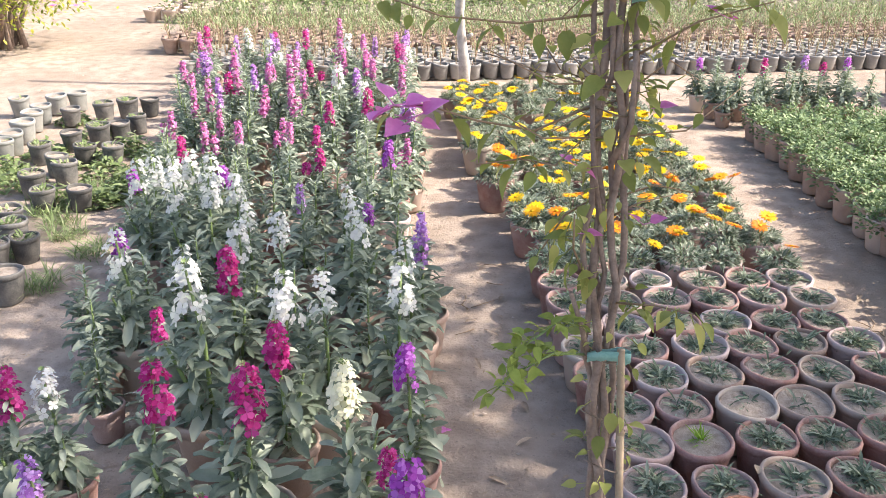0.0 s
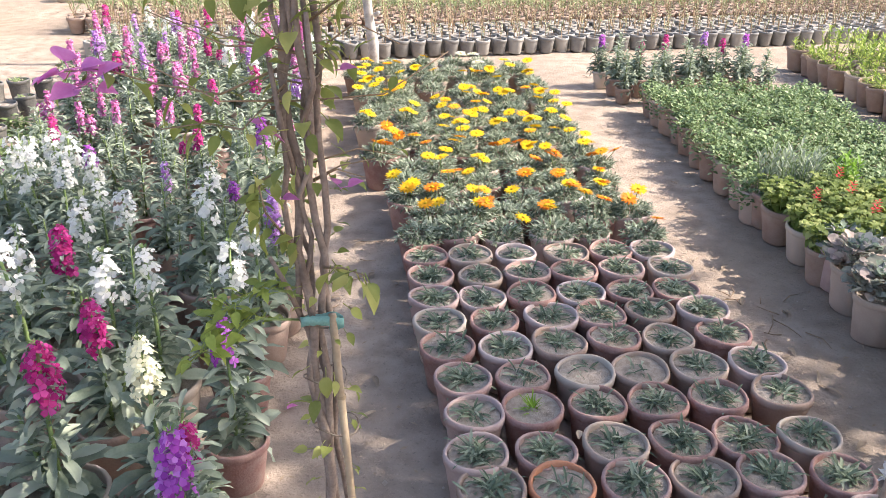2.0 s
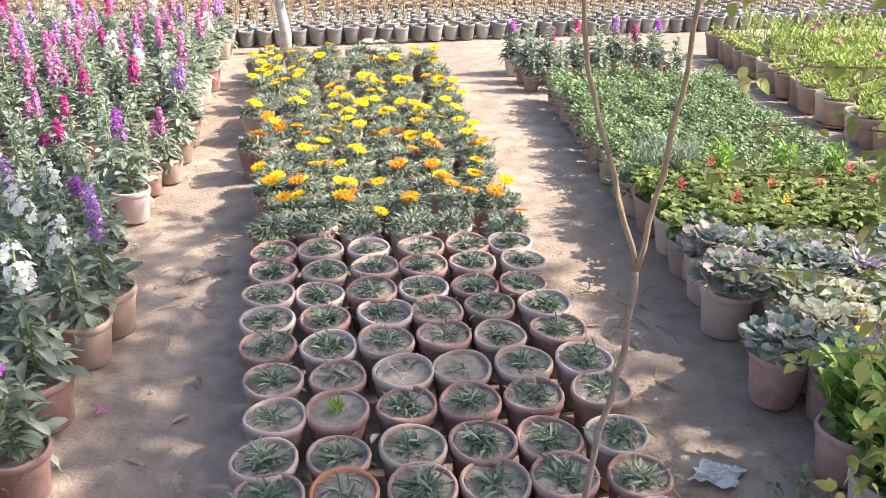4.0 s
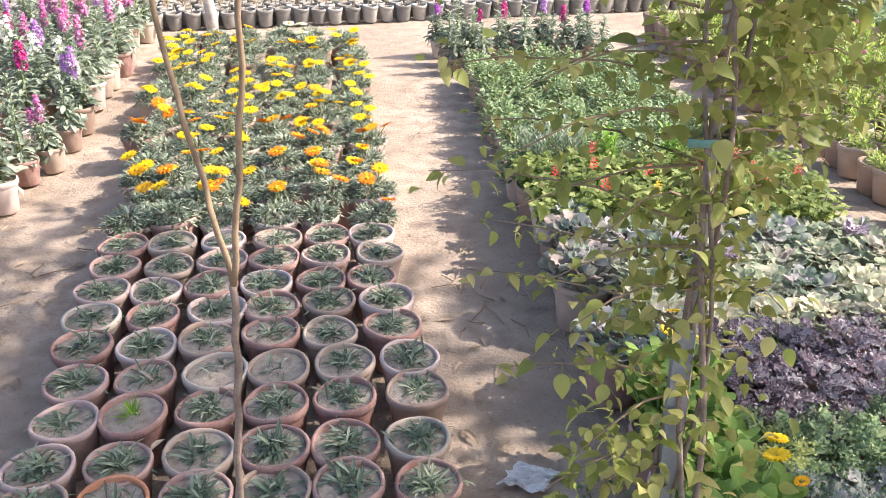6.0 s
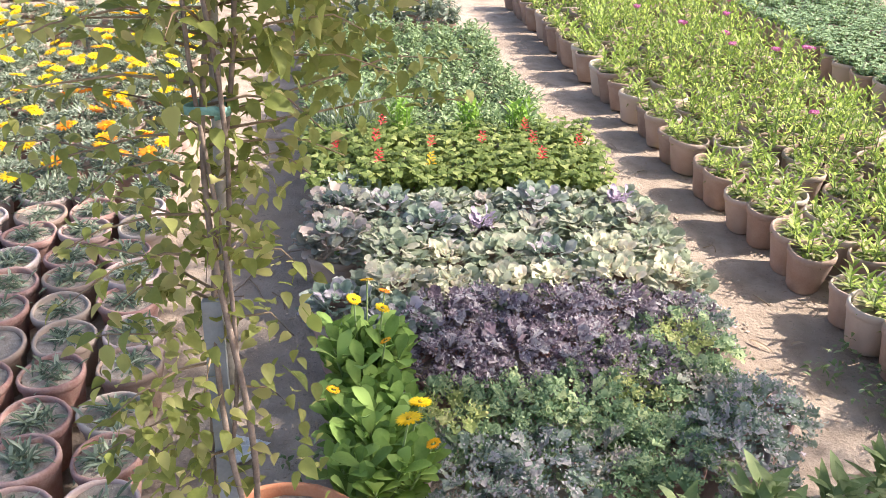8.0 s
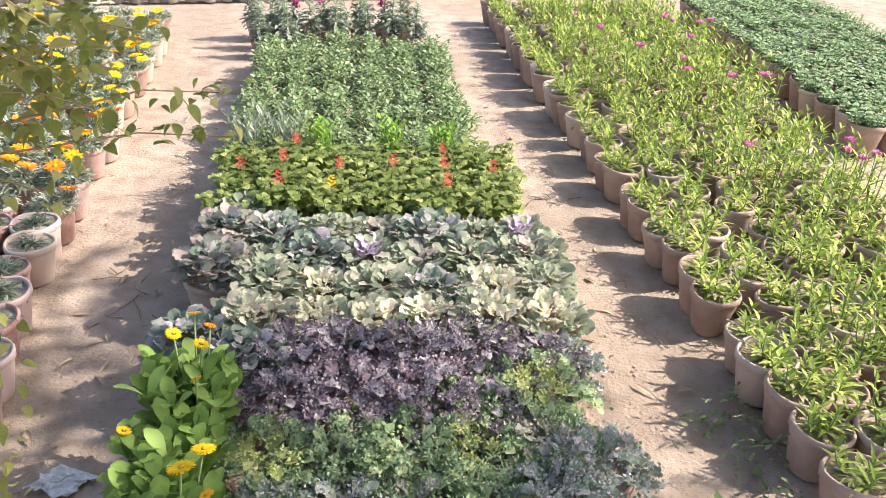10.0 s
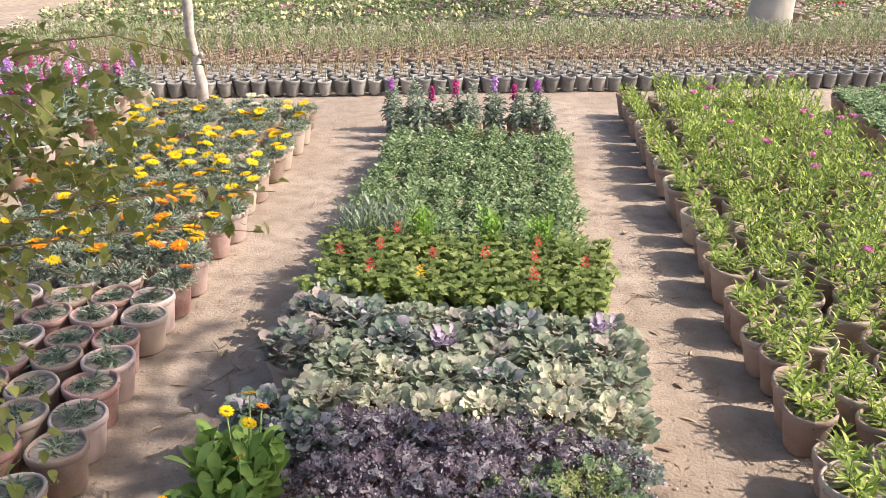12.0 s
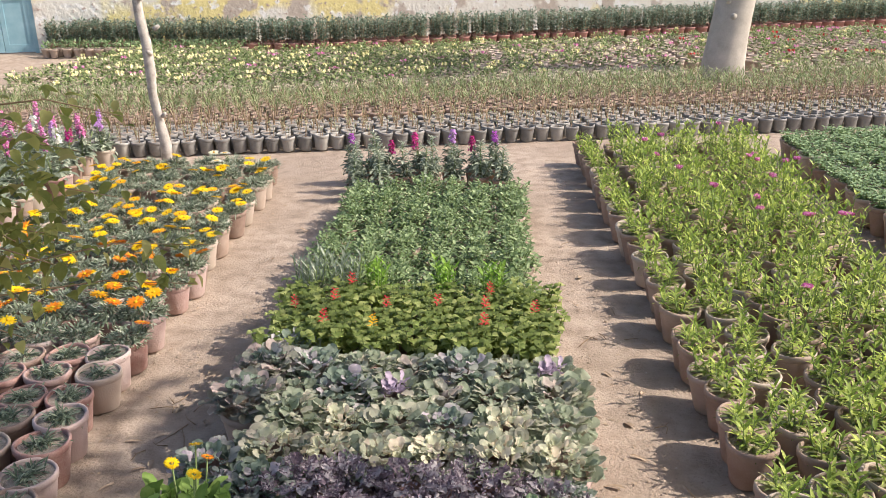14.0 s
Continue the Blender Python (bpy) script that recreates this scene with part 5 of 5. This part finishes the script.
def climber_one():
    """Bougainvillea on a bamboo stake, tied with wire and a strip of teal cloth."""
    ob = thing("bougainvillea_climber", "bare-stemmed bougainvillea tied to a bamboo stake, few leaves and pink bracts", "climber", at=(0.43, 0.98, 0))
    q = random.Random(700)
    base = ob.location.copy()

    def P(x, y, z):
        return Vector((x, y, z)) - base
    stems = ([P(0.455, 0.95, -0.03), P(0.44, 0.95, 0.45), P(0.428, 0.955, 0.80), P(0.40, 0.985, 1.05), P(0.385, 1.01, 1.3), P(0.378, 1.03, 1.6), P(0.36, 1.05, 2.1)],
             [P(0.45, 0.99, -0.03), P(0.452, 0.97, 0.5), P(0.432, 0.965, 0.85), P(0.432, 0.995, 1.1), P(0.418, 1.0, 1.35), P(0.405, 1.03, 1.6), P(0.43, 1.04, 2.1)],
             [P(0.43, 0.94, -0.03), P(0.43, 0.96, 0.6), P(0.405, 0.97, 0.9), P(0.39, 0.99, 0.98), P(0.372, 0.985, 1.12), P(0.37, 1.0, 1.3), P(0.395, 1.01, 1.45), P(0.36, 1.02, 1.9)],
             [P(0.44, 0.96, 0.7), P(0.41, 0.975, 1.0), P(0.405, 1.0, 1.2), P(0.427, 1.015, 1.42), P(0.43, 1.03, 1.75)])
    stems += ([P(0.46, 0.985, -0.03), P(0.458, 0.985, 0.6), P(0.447, 0.99, 1.0), P(0.445, 1.01, 1.3), P(0.44, 1.04, 1.6), P(0.45, 1.05, 2.0)],
              [P(0.435, 0.975, 0.4), P(0.42, 0.985, 0.9), P(0.392, 1.005, 1.2), P(0.365, 1.02, 1.45), P(0.35, 1.03, 1.9)])
    stems = [[P(0.448 - 0.036 * (p.z - 0.3), p.y + base.y, p.z) * 0.3 + p * 0.7 for p in s] for s in stems]
    for s, (a, b) in zip(stems, ((0.0085, 0.0052), (0.007, 0.0046), (0.0055, 0.004), (0.0045, 0.0035), (0.006, 0.0045), (0.0045, 0.0035))):
        g = Geo()
        pts = []
        for i in range(25):
            p = along(s, i / 24)
            pts.append(p + Vector((0.006 * math.sin(i * 1.7 + a * 900) + 0.003 * q.uniform(-1, 1), 0.006 * math.cos(i * 1.3), 0)))
        twig(g, pts, a, b, 9)
        part("stem", g, BARK, ob)
    g = Geo()
    g.tube([P(0.505, 0.88, -0.05), P(0.478, 0.918, 0.58), P(0.446, 0.963, 1.02)], [0.0068, 0.0064, 0.006], 10)
    stake = part("stake", g, BAMBOO, ob, "split bamboo stake")
    for z in (0.35, 0.62, 0.88):
        g = Geo()
        g.lathe([(0.0066, -0.004), (0.0076, 0), (0.0066, 0.004)], 10, at=(P(0.5025 - 0.052 * z, 0.885 + 0.073 * z, z)))
        part("node", g, BAMBOO, stake)
    for z, r, cx, cy in ((1.375, 0.034, 0.402, 1.015), (0.815, 0.036, 0.445, 0.965), (0.905, 0.034, 0.43, 0.97), (1.0, 0.03, 0.42, 0.985)):
        g = Geo()
        g.tube([P(cx, cy, z) + Vector((r * math.cos(a), 0.8 * r * math.sin(a), 0.006 * math.sin(2 * a))) for a in [2 * math.pi * k / 20 for k in range(21)]], 0.0014, 5)
        part("wire_tie", g, WIRE, ob)
    for z, cx in ((1.005, 0.43), (1.53, 0.405)):
        g = Geo()
        ribbon(g, P(cx, 0.966 if z < 1.2 else 1.01, z), 0.031, 0.007, 0.017, q)
        part("cloth_tie", g, TEAL, ob, "strip of faded teal cloth")
    for s in ([P(0.40, 0.975, 1.0), P(0.383, 0.965, 1.06), P(0.362, 0.95, 1.12)], [P(0.405, 1.0, 1.2), P(0.385, 0.99, 1.29), P(0.372, 0.985, 1.4)], [P(0.41, 1.0, 1.3), P(0.43, 0.99, 1.36), P(0.425, 0.985, 1.46)]):
        g = Geo()
        twig(g, s, 0.0048, 0.0034, 7)
        part("cut_stub", g, BARK, ob)
    big, mid = leaf_mesh(0.042, 0.026, 1), leaf_mesh(0.03, 0.018, 2)
    br = leaf_mesh(0.033, 0.032, 3, 0.4, "ovate")
    br.materials[0] = BRACT
    sides = ([P(0.40, 0.98, 1.04), P(0.35, 0.95, 1.075), P(0.30, 0.92, 1.05), P(0.275, 0.905, 1.03)], [P(0.40, 0.98, 1.00), P(0.34, 0.93, 1.03), P(0.28, 0.90, 1.01), P(0.255, 0.89, 0.985)],
             [P(0.385, 1.02, 1.38), P(0.30, 1.0, 1.345), P(0.22, 0.99, 1.36), P(0.15, 0.99, 1.38), P(0.09, 0.99, 1.375)], [P(0.39, 1.0, 1.36), P(0.33, 0.985, 1.30), P(0.28, 0.98, 1.31), P(0.22, 0.98, 1.30)],
             [P(0.385, 1.03, 1.5), P(0.27, 1.0, 1.49), P(0.17, 0.98, 1.50), P(0.09, 0.95, 1.53)], [P(0.42, 1.02, 1.44), P(0.50, 0.98, 1.50), P(0.58, 0.95, 1.53)],
             [P(0.435, 0.98, 1.09), P(0.47, 0.9, 1.13), P(0.505, 0.83, 1.155)], [P(0.385, 0.985, 1.13), P(0.36, 0.95, 1.19), P(0.355, 0.93, 1.25)], [P(0.40, 1.01, 1.25), P(0.35, 1.0, 1.22), P(0.32, 0.99, 1.17)],
             [P(0.42, 1.02, 1.52), P(0.47, 1.0, 1.56), P(0.55, 0.97, 1.55)])
    young = leaf_mesh(0.030, 0.0165, 4)
    young.materials[0] = YOUNGLEAF
    for k, s in enumerate(sides):
        g = Geo()
        twig(g, s, 0.0022, 0.001)
        part("side_shoot", g, STEM if k < 2 else DRYSTEM, ob)
        n = 40 if k < 2 else 11
        for i in range(n):
            t = 0.15 + 0.85 * i / (n - 1)
            if k < 2:
                set_leaf(young, ob, along(s, min(0.999, t)), away(q.uniform(0, 6.3), q.uniform(-0.5, 0.9)), q.uniform(-0.6, 0.6), q.uniform(0.5, 1.0))
                continue
            set_leaf(mid if i % 3 else big, ob, along(s, min(0.999, t)), away(q.uniform(0, 6.3), q.uniform(-1.2, 0.3)), q.uniform(-0.6, 0.6), q.uniform(0.65, 1.1))
    for k in range(135):
        z = q.uniform(0.66, 1.62) if k < 95 else q.uniform(1.28, 1.56)
        p = P(0.445 - 0.045 * (z - 0.7), 0.955 + 0.08 * (z - 0.7), z)
        a = q.uniform(0, 6.3)
        set_leaf(big if q.random() < 0.45 else mid, ob, p + ring(0.03, a), away(a, q.uniform(-1.0, 0.6)), q.uniform(-0.7, 0.7), q.uniform(0.45, 0.9) if k < 95 else q.uniform(0.6, 1.05))
    # fine dry twigs that cross at the top
    for k in range(16):
        z = q.uniform(1.2, 1.56)
        s = P(0.41, 1.01, z)
        a, reach = q.choice((2.6, 3.0, 3.4, 0.3, 5.9)) + q.uniform(-0.3, 0.3), q.uniform(0.08, 0.26)
        g = Geo()
        twig(g, [s, s + ring(reach * 0.5, a, q.uniform(0.0, 0.06)), s + ring(reach, a + q.uniform(-0.3, 0.3), q.uniform(-0.03, 0.09))], 0.0017, 0.0008, 5)
        part("side_shoot", g, DRYSTEM, ob)
        for i in range(2):
            set_leaf(mid, ob, s + ring(reach * q.uniform(0.3, 1.0), a, q.uniform(0, 0.05)), away(q.uniform(0, 6.3), q.uniform(-1.2, 0.2)), q.uniform(-0.6, 0.6), q.uniform(0.5, 0.9))
    for x, y, z, n in ((0.105, 0.985, 1.376, 6), (0.13, 0.975, 1.36, 6), (0.355, 0.985, 1.30, 2), (0.368, 0.975, 1.20, 1), (0.462, 0.99, 1.21, 2), (0.455, 0.99, 1.38, 1), (0.52, 0.96, 1.51, 2), (0.545, 0.95, 1.54, 2)):
        for i in range(n):
            b = set_leaf(br, ob, P(x, y, z), away(i * 2.1, q.uniform(-0.5, 0.8)), q.uniform(-0.5, 0.5), q.uniform(0.8, 1.2) if n > 5 else q.uniform(0.5, 0.75))
            b.name = "bract"


climber_one()


def bare_stem():
    ob = thing("bare_climber_stem", "thin leafless forked climber stem rising from the soil", "climber", at=(1.405, 1.01, 0))
    b = ob.location.copy()

    def P(x, y, z):
        return Vector((x, y, z)) - b
    main = [P(1.405, 1.01, -0.02), P(1.397, 1.008, 0.4), P(1.411, 1.004, 0.76), P(1.432, 0.988, 0.95), P(1.438, 0.998, 1.093)]
    g = Geo()
    twig(g, [along(main, i / 20) + Vector((0.002 * math.sin(i * 2.1), 0, 0)) for i in range(21)], 0.0062, 0.005, 8)
    part("stem", g, BARK, ob)
    for s in ([main[-1], P(1.402, 1.05, 1.22), P(1.361, 1.105, 1.36), P(1.335, 1.13, 1.6), P(1.32, 1.15, 1.95)], [main[-1], P(1.457, 1.003, 1.24), P(1.473, 1.013, 1.385), P(1.482, 1.02, 1.6), P(1.495, 1.03, 1.95)]):
        g = Geo()
        twig(g, [along(s, i / 16) + Vector((0.002 * math.sin(i * 1.9), 0, 0)) for i in range(17)], 0.0045, 0.0032, 8)
        part("fork", g, DRYSTEM, ob)


bare_stem()


def climber_two():
    """Leafy climber on a blue-grey post in a large terracotta pot."""
    pot = thing("large_terracotta_pot", "large bright terracotta pot holding a climber", "pot", at=(2.19, 1.125, 0))
    part("pot", pot_mesh("pot", TERRACOTTA, 0.195, 0.335, 0.66, 32, 0.03, 0.004), TERRACOTTA, pot)
    part("soil", soil_mesh(0.18, 0.305, 20), POTSOIL, pot)
    ob = thing("leafy_climber", "leafy olive-green climber tied to a blue-grey post", "climber", at=(2.12, 1.11, 0.3))
    b = ob.location.copy()
    q = random.Random(800)

    def P(x, y, z):
        return Vector((x, y, z)) - b

    def axis(z):
        return P(2.120 + 0.02 * (z - 0.6), 1.095 + 0.19 * max(0, z - 0.6), z)
    g = Geo()
    g.box((-0.016, -0.008, -0.02), (0.016, 0.008, 0.62), Matrix.Translation(P(2.117, 1.06, 0.3)) @ Matrix.Rotation(-0.13, 4, "X"))
    part("post", g, POSTGREY, ob, "flat blue-grey metal post", smooth=False)
    g = Geo()
    twig(g, [axis(z) + Vector((0.012, 0.012, 0)) for z in (0.75, 1.2, 1.6, 2.1)], 0.010, 0.008, 8)
    part("stake", g, POLE, ob, "thin whitewashed stick")
    for k in range(4):
        g = Geo()
        pts = [axis(0.31 + 1.5 * i / 24) + Vector((0.028 * math.sin(0.35 * i + k * 1.6) + (0.02 if k < 2 else 0.0), 0.024 * math.cos(0.31 * i + k * 2) - 0.012, 0)) for i in range(25)]
        twig(g, pts, 0.0065 - 0.0008 * k, 0.0035, 7)
        part("stem", g, BARK, ob)
    g = Geo()
    ribbon(g, axis(1.215), 0.034, 0.028, 0.014, q)
    part("cloth_tie", g, TEAL, ob, "strip of faded teal cloth")
    meshes = [leaf_mesh(0.046, 0.031, 11), leaf_mesh(0.036, 0.025, 12, 0.9), leaf_mesh(0.028, 0.019, 13)]
    for me in meshes[1:]:
        me.materials[0] = VINELEAF2
    shoots = []
    # height, heading in degrees, reach, rise
    for z, deg, reach, rise in ((1.42, 170, 0.34, 0.05), (1.36, 185, 0.30, -0.03), (1.32, 160, 0.26, 0), (1.25, 195, 0.34, 0.01), (1.18, 175, 0.30, -0.05), (1.12, 205, 0.20, 0.02), (1.05, 180, 0.25, -0.03), (0.98, 195, 0.22, 0), (0.9, 170, 0.17, 0.02), (0.8, 200, 0.20, -0.03), (0.72, 185, 0.22, -0.05), (0.66, 175, 0.14, -0.03), (0.63, 215, 0.12, -0.02),
                               (1.44, 10, 0.33, 0.06), (1.4, -10, 0.28, 0.03), (1.38, 25, 0.22, 0), (1.46, -25, 0.36, 0.02), (1.3, 5, 0.28, 0.03), (1.22, -15, 0.18, 0), (1.1, 15, 0.16, 0.02), (0.98, -10, 0.15, 0), (0.85, -5, 0.12, 0.02), (0.74, 5, 0.11, -0.02), (1.5, 90, 0.20, 0.05), (1.5, 260, 0.16, 0.06), (1.34, 250, 0.14, 0.02), (1, 265, 0.10, 0.02), (0.82, 255, 0.10, 0), (1.48, 200, 0.42, 0.04), (1.52, 150, 0.40, 0.03),
                               (1.2, 43, 0.66, -0.02), (1.18, 38, 0.60, -0.06), (1.3, 55, 0.36, -0.05), (1.36, 35, 0.44, -0.02), (1.42, 48, 0.40, 0), (1.16, 30, 0.25, -0.05), (1.28, 20, 0.33, -0.03), (1.48, 30, 0.46, 0.02), (0.92, 135, 0.45, -0.03), (1, 125, 0.50, -0.05), (1.08, 140, 0.52, 0), (1.18, 130, 0.48, -0.02), (1.3, 145, 0.50, -0.02), (0.82, 150, 0.32, -0.04), (1.4, 140, 0.55, 0), (0.95, 60, 0.20, 0), (1.05, 75, 0.22, 0)):
        a = radians(deg)
        s = axis(z)
        pts = [s, s + ring(reach * 0.35, a, rise * 0.6 + 0.02), s + ring(reach * 0.7, a + 0.1, rise + 0.015), s + ring(reach, a + 0.05, rise - 0.03)]
        g = Geo()
        twig(g, pts, 0.0028, 0.001)
        part("side_shoot", g, DRYSTEM, ob)
        shoots.append((pts, reach))
    mass = Geo()
    spots = []
    for pts, reach in shoots:
        n = int((8 + reach * 34) * (1.6 if pts[-1].y > 0.25 and pts[-1].x > 0.2 else 1))
        for i in range(n):
            t = min(0.999, 0.1 + 0.9 * (i + q.random() * 0.5) / n)
            spots.append(along(pts, t) + Vector((q.gauss(0, 0.016), q.gauss(0, 0.016), q.gauss(0, 0.016))))
    for k in range(660):
        z = q.uniform(0.42, 1.6)
        spots.append(axis(z) + ring(q.uniform(0.02, 0.13 if z > 0.95 else 0.20), q.uniform(0, 6.3) if z > 0.95 else q.choice((0.2, 2.8, 3.4, 4.2)) + q.gauss(0, 0.5)))
    for k in range(260):
        t = q.random()
        spots.append(P(2.20 + 0.20 * t + q.gauss(0, 0.04), 1.22 + 0.22 * t + q.gauss(0, 0.05), 1.37 - 0.05 * t + q.gauss(0, 0.085 - 0.03 * t)))
    q.shuffle(spots)
    for k, p in enumerate(spots):
        a = q.uniform(0, 6.3)
        up = q.uniform(-1.0, 0.5)
        if k < 300:
            set_leaf(q.choice(meshes), ob, p, away(a, up), q.uniform(-0.7, 0.7), q.uniform(0.65, 1.1))
        else:
            L = q.uniform(0.021, 0.038)
            mass.leaf(p, away(a, up), L, L * 0.66, "heart", 0.7, 5, 0.3, turn=q.uniform(-0.6, 0.6))
    part("foliage", mass, VINEMASS, ob)


climber_two()


# ---- litter on the paths ----
def dead_leaf(L, W, seed):
    q = random.Random(seed)
    g = Geo()
    g.leaf((0, 0, 0.004), (1, 0, 0.12), L, W, "lance", 0.5, 5, 0.5, 0.08, q)
    return g.mesh("dead_leaf", DEADLEAF)


dead = [dead_leaf(0.075, 0.018, 1), dead_leaf(0.055, 0.022, 2), dead_leaf(0.10, 0.014, 3)]
SPOTS = ((0.15, 3.1), (0.42, 2.3), (0.35, 2.75), (0.2, 4.6), (1.95, 2.5), (1.86, 2.62), (1.92, 2.9), (1.95, 3.2), (2.0, 2.35), (1.85, 2.0), (1.98, 1.95), (3.70, 2.66), (3.66, 3.3), (3.62, 2.9), (3.75, 4.0), (3.6, 5.0), (2.0, 4.2), (1.8, 5.2), (0.30, 3.4), (0.36, 3.05), (3.72, 2.2), (3.85, 2.15), (0.1, 5.3), (0.95, 2.02), (1.02, 1.72), (-1.3, 2.6), (-1.5, 3.2), (5.3, 4.2), (3.9, 7.3), (1.9, 6.7), (0.3, 1.9), (0.5, 1.6), (2.02, 2.2), (1.9, 2.42), (2.06, 2.75), (1.84, 2.3), (3.66, 2.45), (3.74, 2.85), (3.58, 2.62), (3.8, 3.1), (3.62, 4.4), (0.28, 2.5), (0.44, 2.1), (0.22, 2.85))
for k, (x, y) in enumerate(SPOTS):
    ob = part("dead_leaf", dead[k % 3], DEADLEAF)
    on_pot = (x, y) in ((0.95, 2.02), (1.02, 1.72))
    ob.matrix_basis = pose(x, y, 0.19 if on_pot else 0.003, rnd.uniform(-8, 8), rnd.uniform(-8, 8), rnd.uniform(0, 360))
    tagged(ob, "dry curled brown leaf lying on the soil", "leaf", "dead leaves")
q = random.Random(900)
for k in range(26):
    x, y = q.choice(((0.3, 2.9), (1.95, 2.75), (1.95, 3.0), (2.02, 2.7), (0.3, 3.3), (3.7, 2.6), (3.7, 3.6)))
    g = Geo()
    L = q.uniform(0.06, 0.17)
    g.tube([(0, 0, 0.004), (L * 0.5, q.uniform(-0.02, 0.02), 0.008), (L, 0, 0.004)], [0.0025, 0.0022, 0.0012], 5)
    ob = part("twig", g, DRYSTEM)
    ob.matrix_basis = pose(x + q.gauss(0, 0.1), y + q.gauss(0, 0.16), 0, 0, 0, q.uniform(0, 360))
    tagged(ob, "thin dry twig lying on the path", "twig", "fallen twigs")


def plastic_sheet():
    q = random.Random(910)
    g = Geo()
    n = 12
    for j in range(n + 1):
        for i in range(n + 1):
            u, v = i / n - 0.5, j / n - 0.5
            g.v.append(Vector((u * 0.125 + 0.03 * v + 0.02 * noise.noise(Vector((u * 5, v * 5, 9))), v * 0.10 + 0.02 * noise.noise(Vector((u * 5, v * 5, 4))), 0.006 + 0.022 * abs(noise.noise(Vector((u * 6, v * 6, 2)))) + 0.002 * q.random())))
    for j in range(n):
        for i in range(n):
            a = j * (n + 1) + i
            g.f.append((a, a + 1, a + n + 2, a + n + 1))
    ob = part("plastic_bag", g, PLASTIC, smooth=False)
    ob.matrix_basis = pose(2.02, 1.79, 0, 0, 0, -20)
    tagged(ob, "crumpled torn silvery plastic bag on the path", "litter")


plastic_sheet()
g = Geo()
for i in range(3):
    g.leaf((0, 0, 0.003), away(i * 2.1, 0.3), 0.022, 0.018, "ovate", 0.4, 3, 0.2)
ob = part("fallen_bract", g, BRACT)
ob.location = (0.16, 2.13, 0)
tagged(ob, "fallen magenta petals on the path", "petal")


def straw(name, label, count, box, L, mat, seed):
    q = random.Random(seed)
    g = Geo()
    for _ in range(count):
        g.blade((q.uniform(box[0], box[1]), q.uniform(box[2], box[3]), 0.004), away(q.uniform(0, 6.3), q.uniform(-0.02, 0.12)), L * q.uniform(0.4, 1.3), L * q.uniform(0.12, 0.4), 0.3, q.uniform(-0.5, 0.5))
    tagged(part(name, g, mat), label, "leaf litter", kind="stuff")


straw("leaf_litter", "bits of dry leaf and straw strewn over the soil", 4200, (-3.6, 5.6, 0.8, 7.2), 0.03, DEADLEAF, 920)
straw("far_litter", "dry leaf bits scattered over the far path", 900, (-4.5, 0.0, 5.0, 14.0), 0.04, DEADLEAF, 921)
